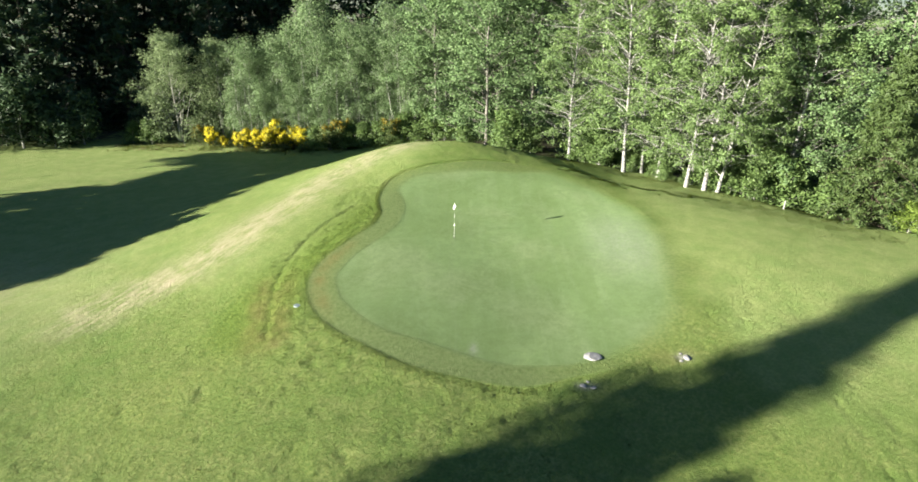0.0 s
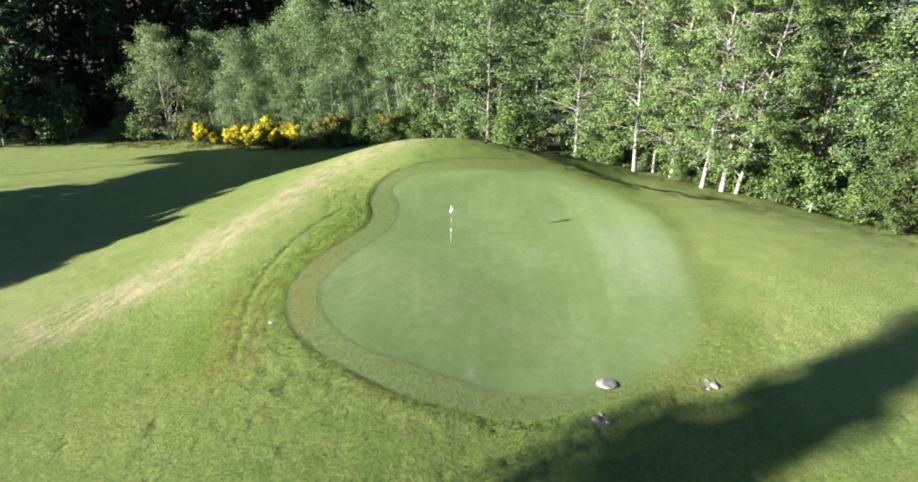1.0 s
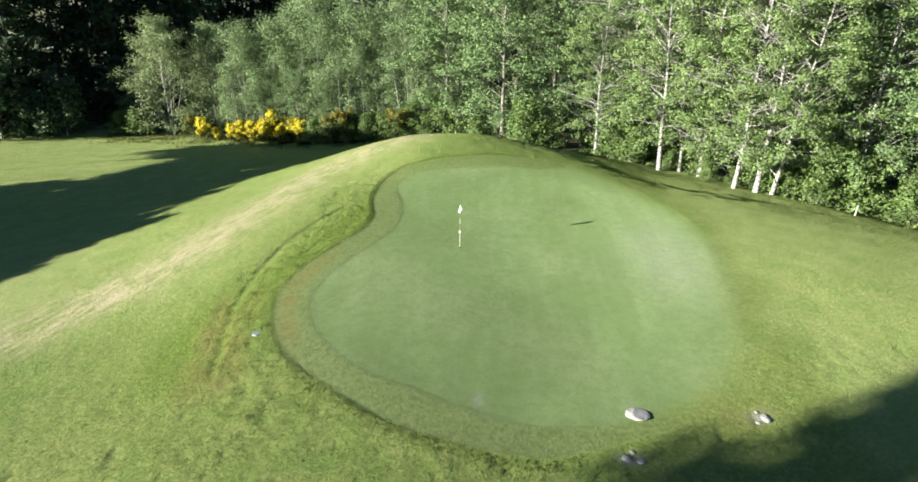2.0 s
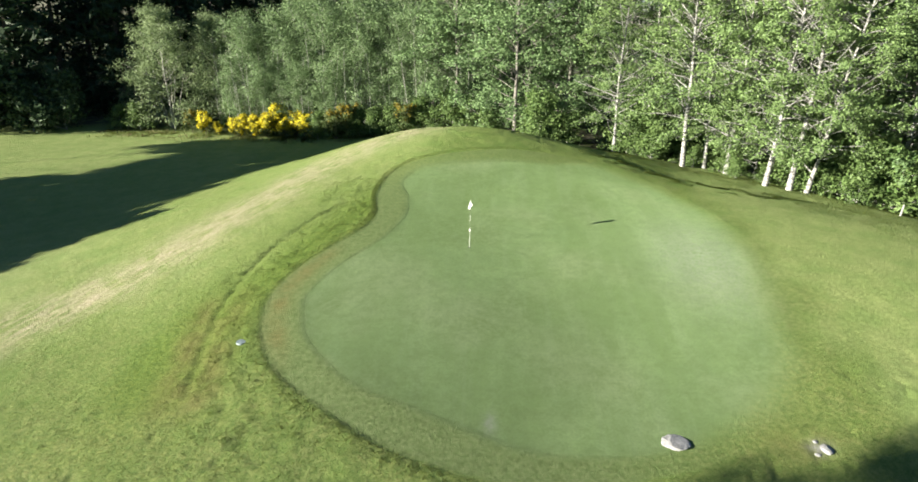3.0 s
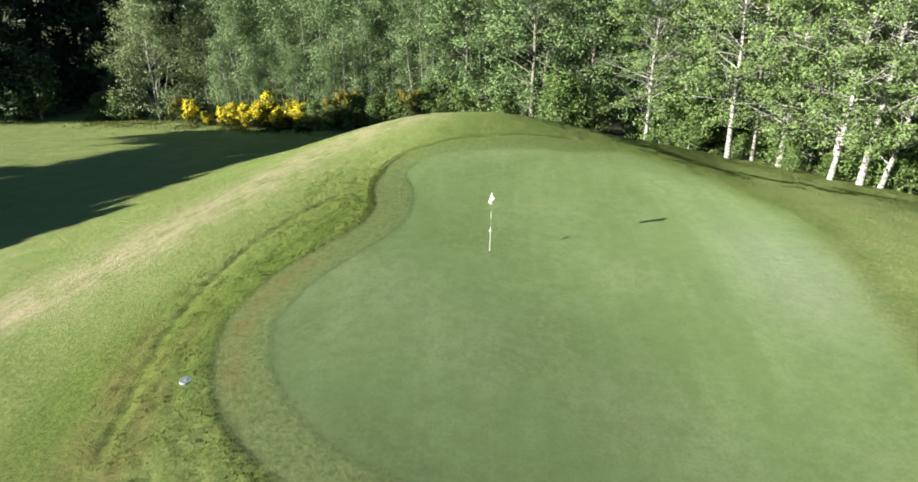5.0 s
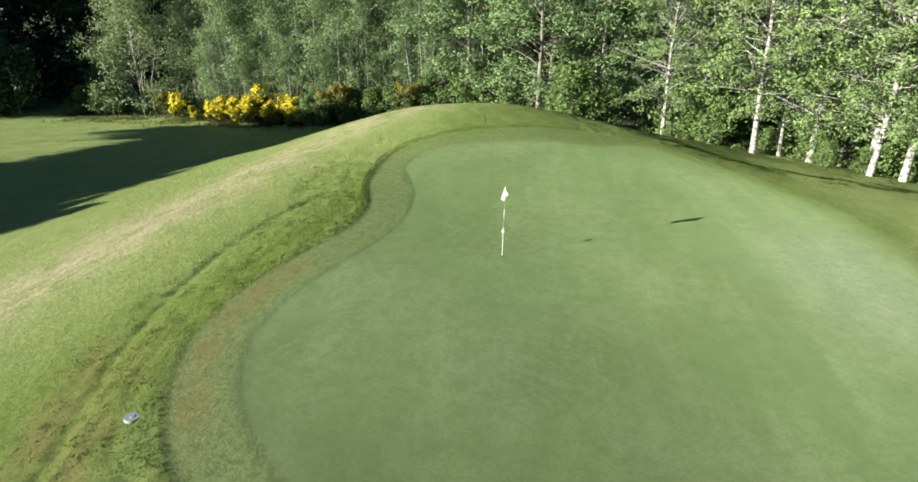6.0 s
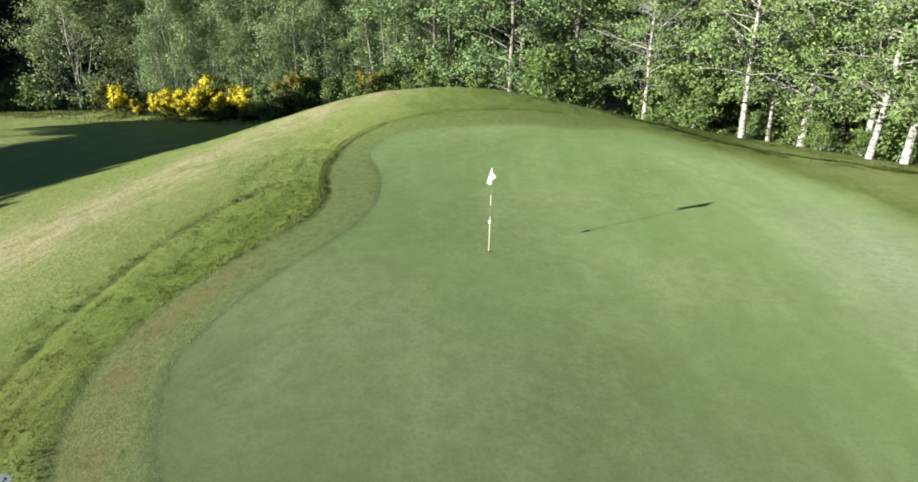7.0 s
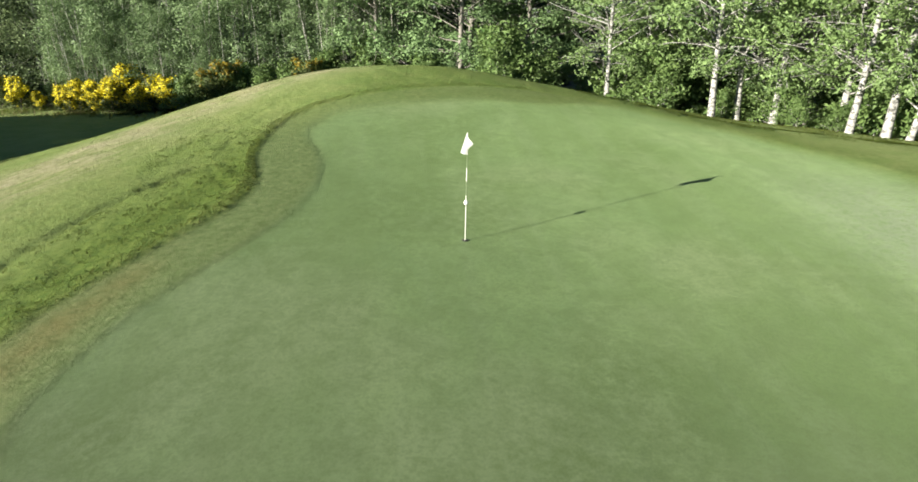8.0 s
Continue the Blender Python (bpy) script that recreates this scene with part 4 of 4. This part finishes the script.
def stone(x, y, size, seed, label, high=0.3):
    """A weathered stone with broken facets, sunk in the turf."""
    bm = bmesh.new()
    bmesh.ops.create_icosphere(bm, subdivisions=4, radius=1.0)
    r = np.random.default_rng(seed)
    off = Vector(r.uniform(0, 9, 3))
    cuts = [(Vector(c).normalized(), r.uniform(0.62, 0.9)) for c in r.normal(0, 1, (9, 3))]
    for v in bm.verts:
        v.co *= 1 + 0.25 * noise.noise(v.co * 1.4 + off)
        for way, far in cuts:
            past = v.co.dot(way) - far
            if past > 0:
                v.co -= way * past * 0.9
        v.co *= 1 + 0.07 * noise.noise(v.co * 5 + off) + 0.03 * noise.noise(v.co * 13 + off)
        v.co = Vector((v.co.x * size, v.co.y * size * 0.85, v.co.z * size * high))
    me = bpy.data.meshes.new("stone")
    bm.to_mesh(me)
    bm.free()
    me.materials.append(STONE)
    ob = new("stone", me)
    ob.matrix_basis = pose(x, y, top(x, y) + size * high * 0.35, 0, 0, seed * 40)
    tagged(ob, label, "stone", "pale stones at the green's edge")


stone(5.85, 22.75, 0.42, 1, "rough pale grey stone at the green's front edge", 0.16)
stone(9.9, 22.7, 0.2, 2, "small pale stone in a bare patch")
stone(9.62, 22.55, 0.1, 5, "small pale stone in a bare patch")
stone(9.72, 22.95, 0.08, 6, "small pale stone in a bare patch")
stone(5.2, 21.0, 0.16, 3, "small pale stone in short grass")
stone(5.6, 20.9, 0.12, 4, "small pale stone in short grass")
stone(5.42, 21.25, 0.09, 7, "small pale stone in short grass")

plate = thing("sprinkler_cover", pose(-7.6, 26.75, top(-7.6, 26.75)), "pale blue-white round sprinkler cover in the grass", "sprinkler")
part("lid", rod(0.165, 0.158, -0.03, 0.03, 24), PLATE, plate)
part("nozzle_cap", rod(0.05, 0.046, 0.03, 0.038, 14), PLATE, plate)

post = thing("boundary_stake", pose(23.4, 41.9, top(23.4, 41.9), 0, 4, 0), "white boundary stake at the wood's edge", "stake")
part("stake_post", rod(0.05, 0.046, -0.1, 0.6, 10), STAKE, post)
part("stake_cap", rod(0.046, 0.02, 0.6, 0.64, 10), STAKE, post)
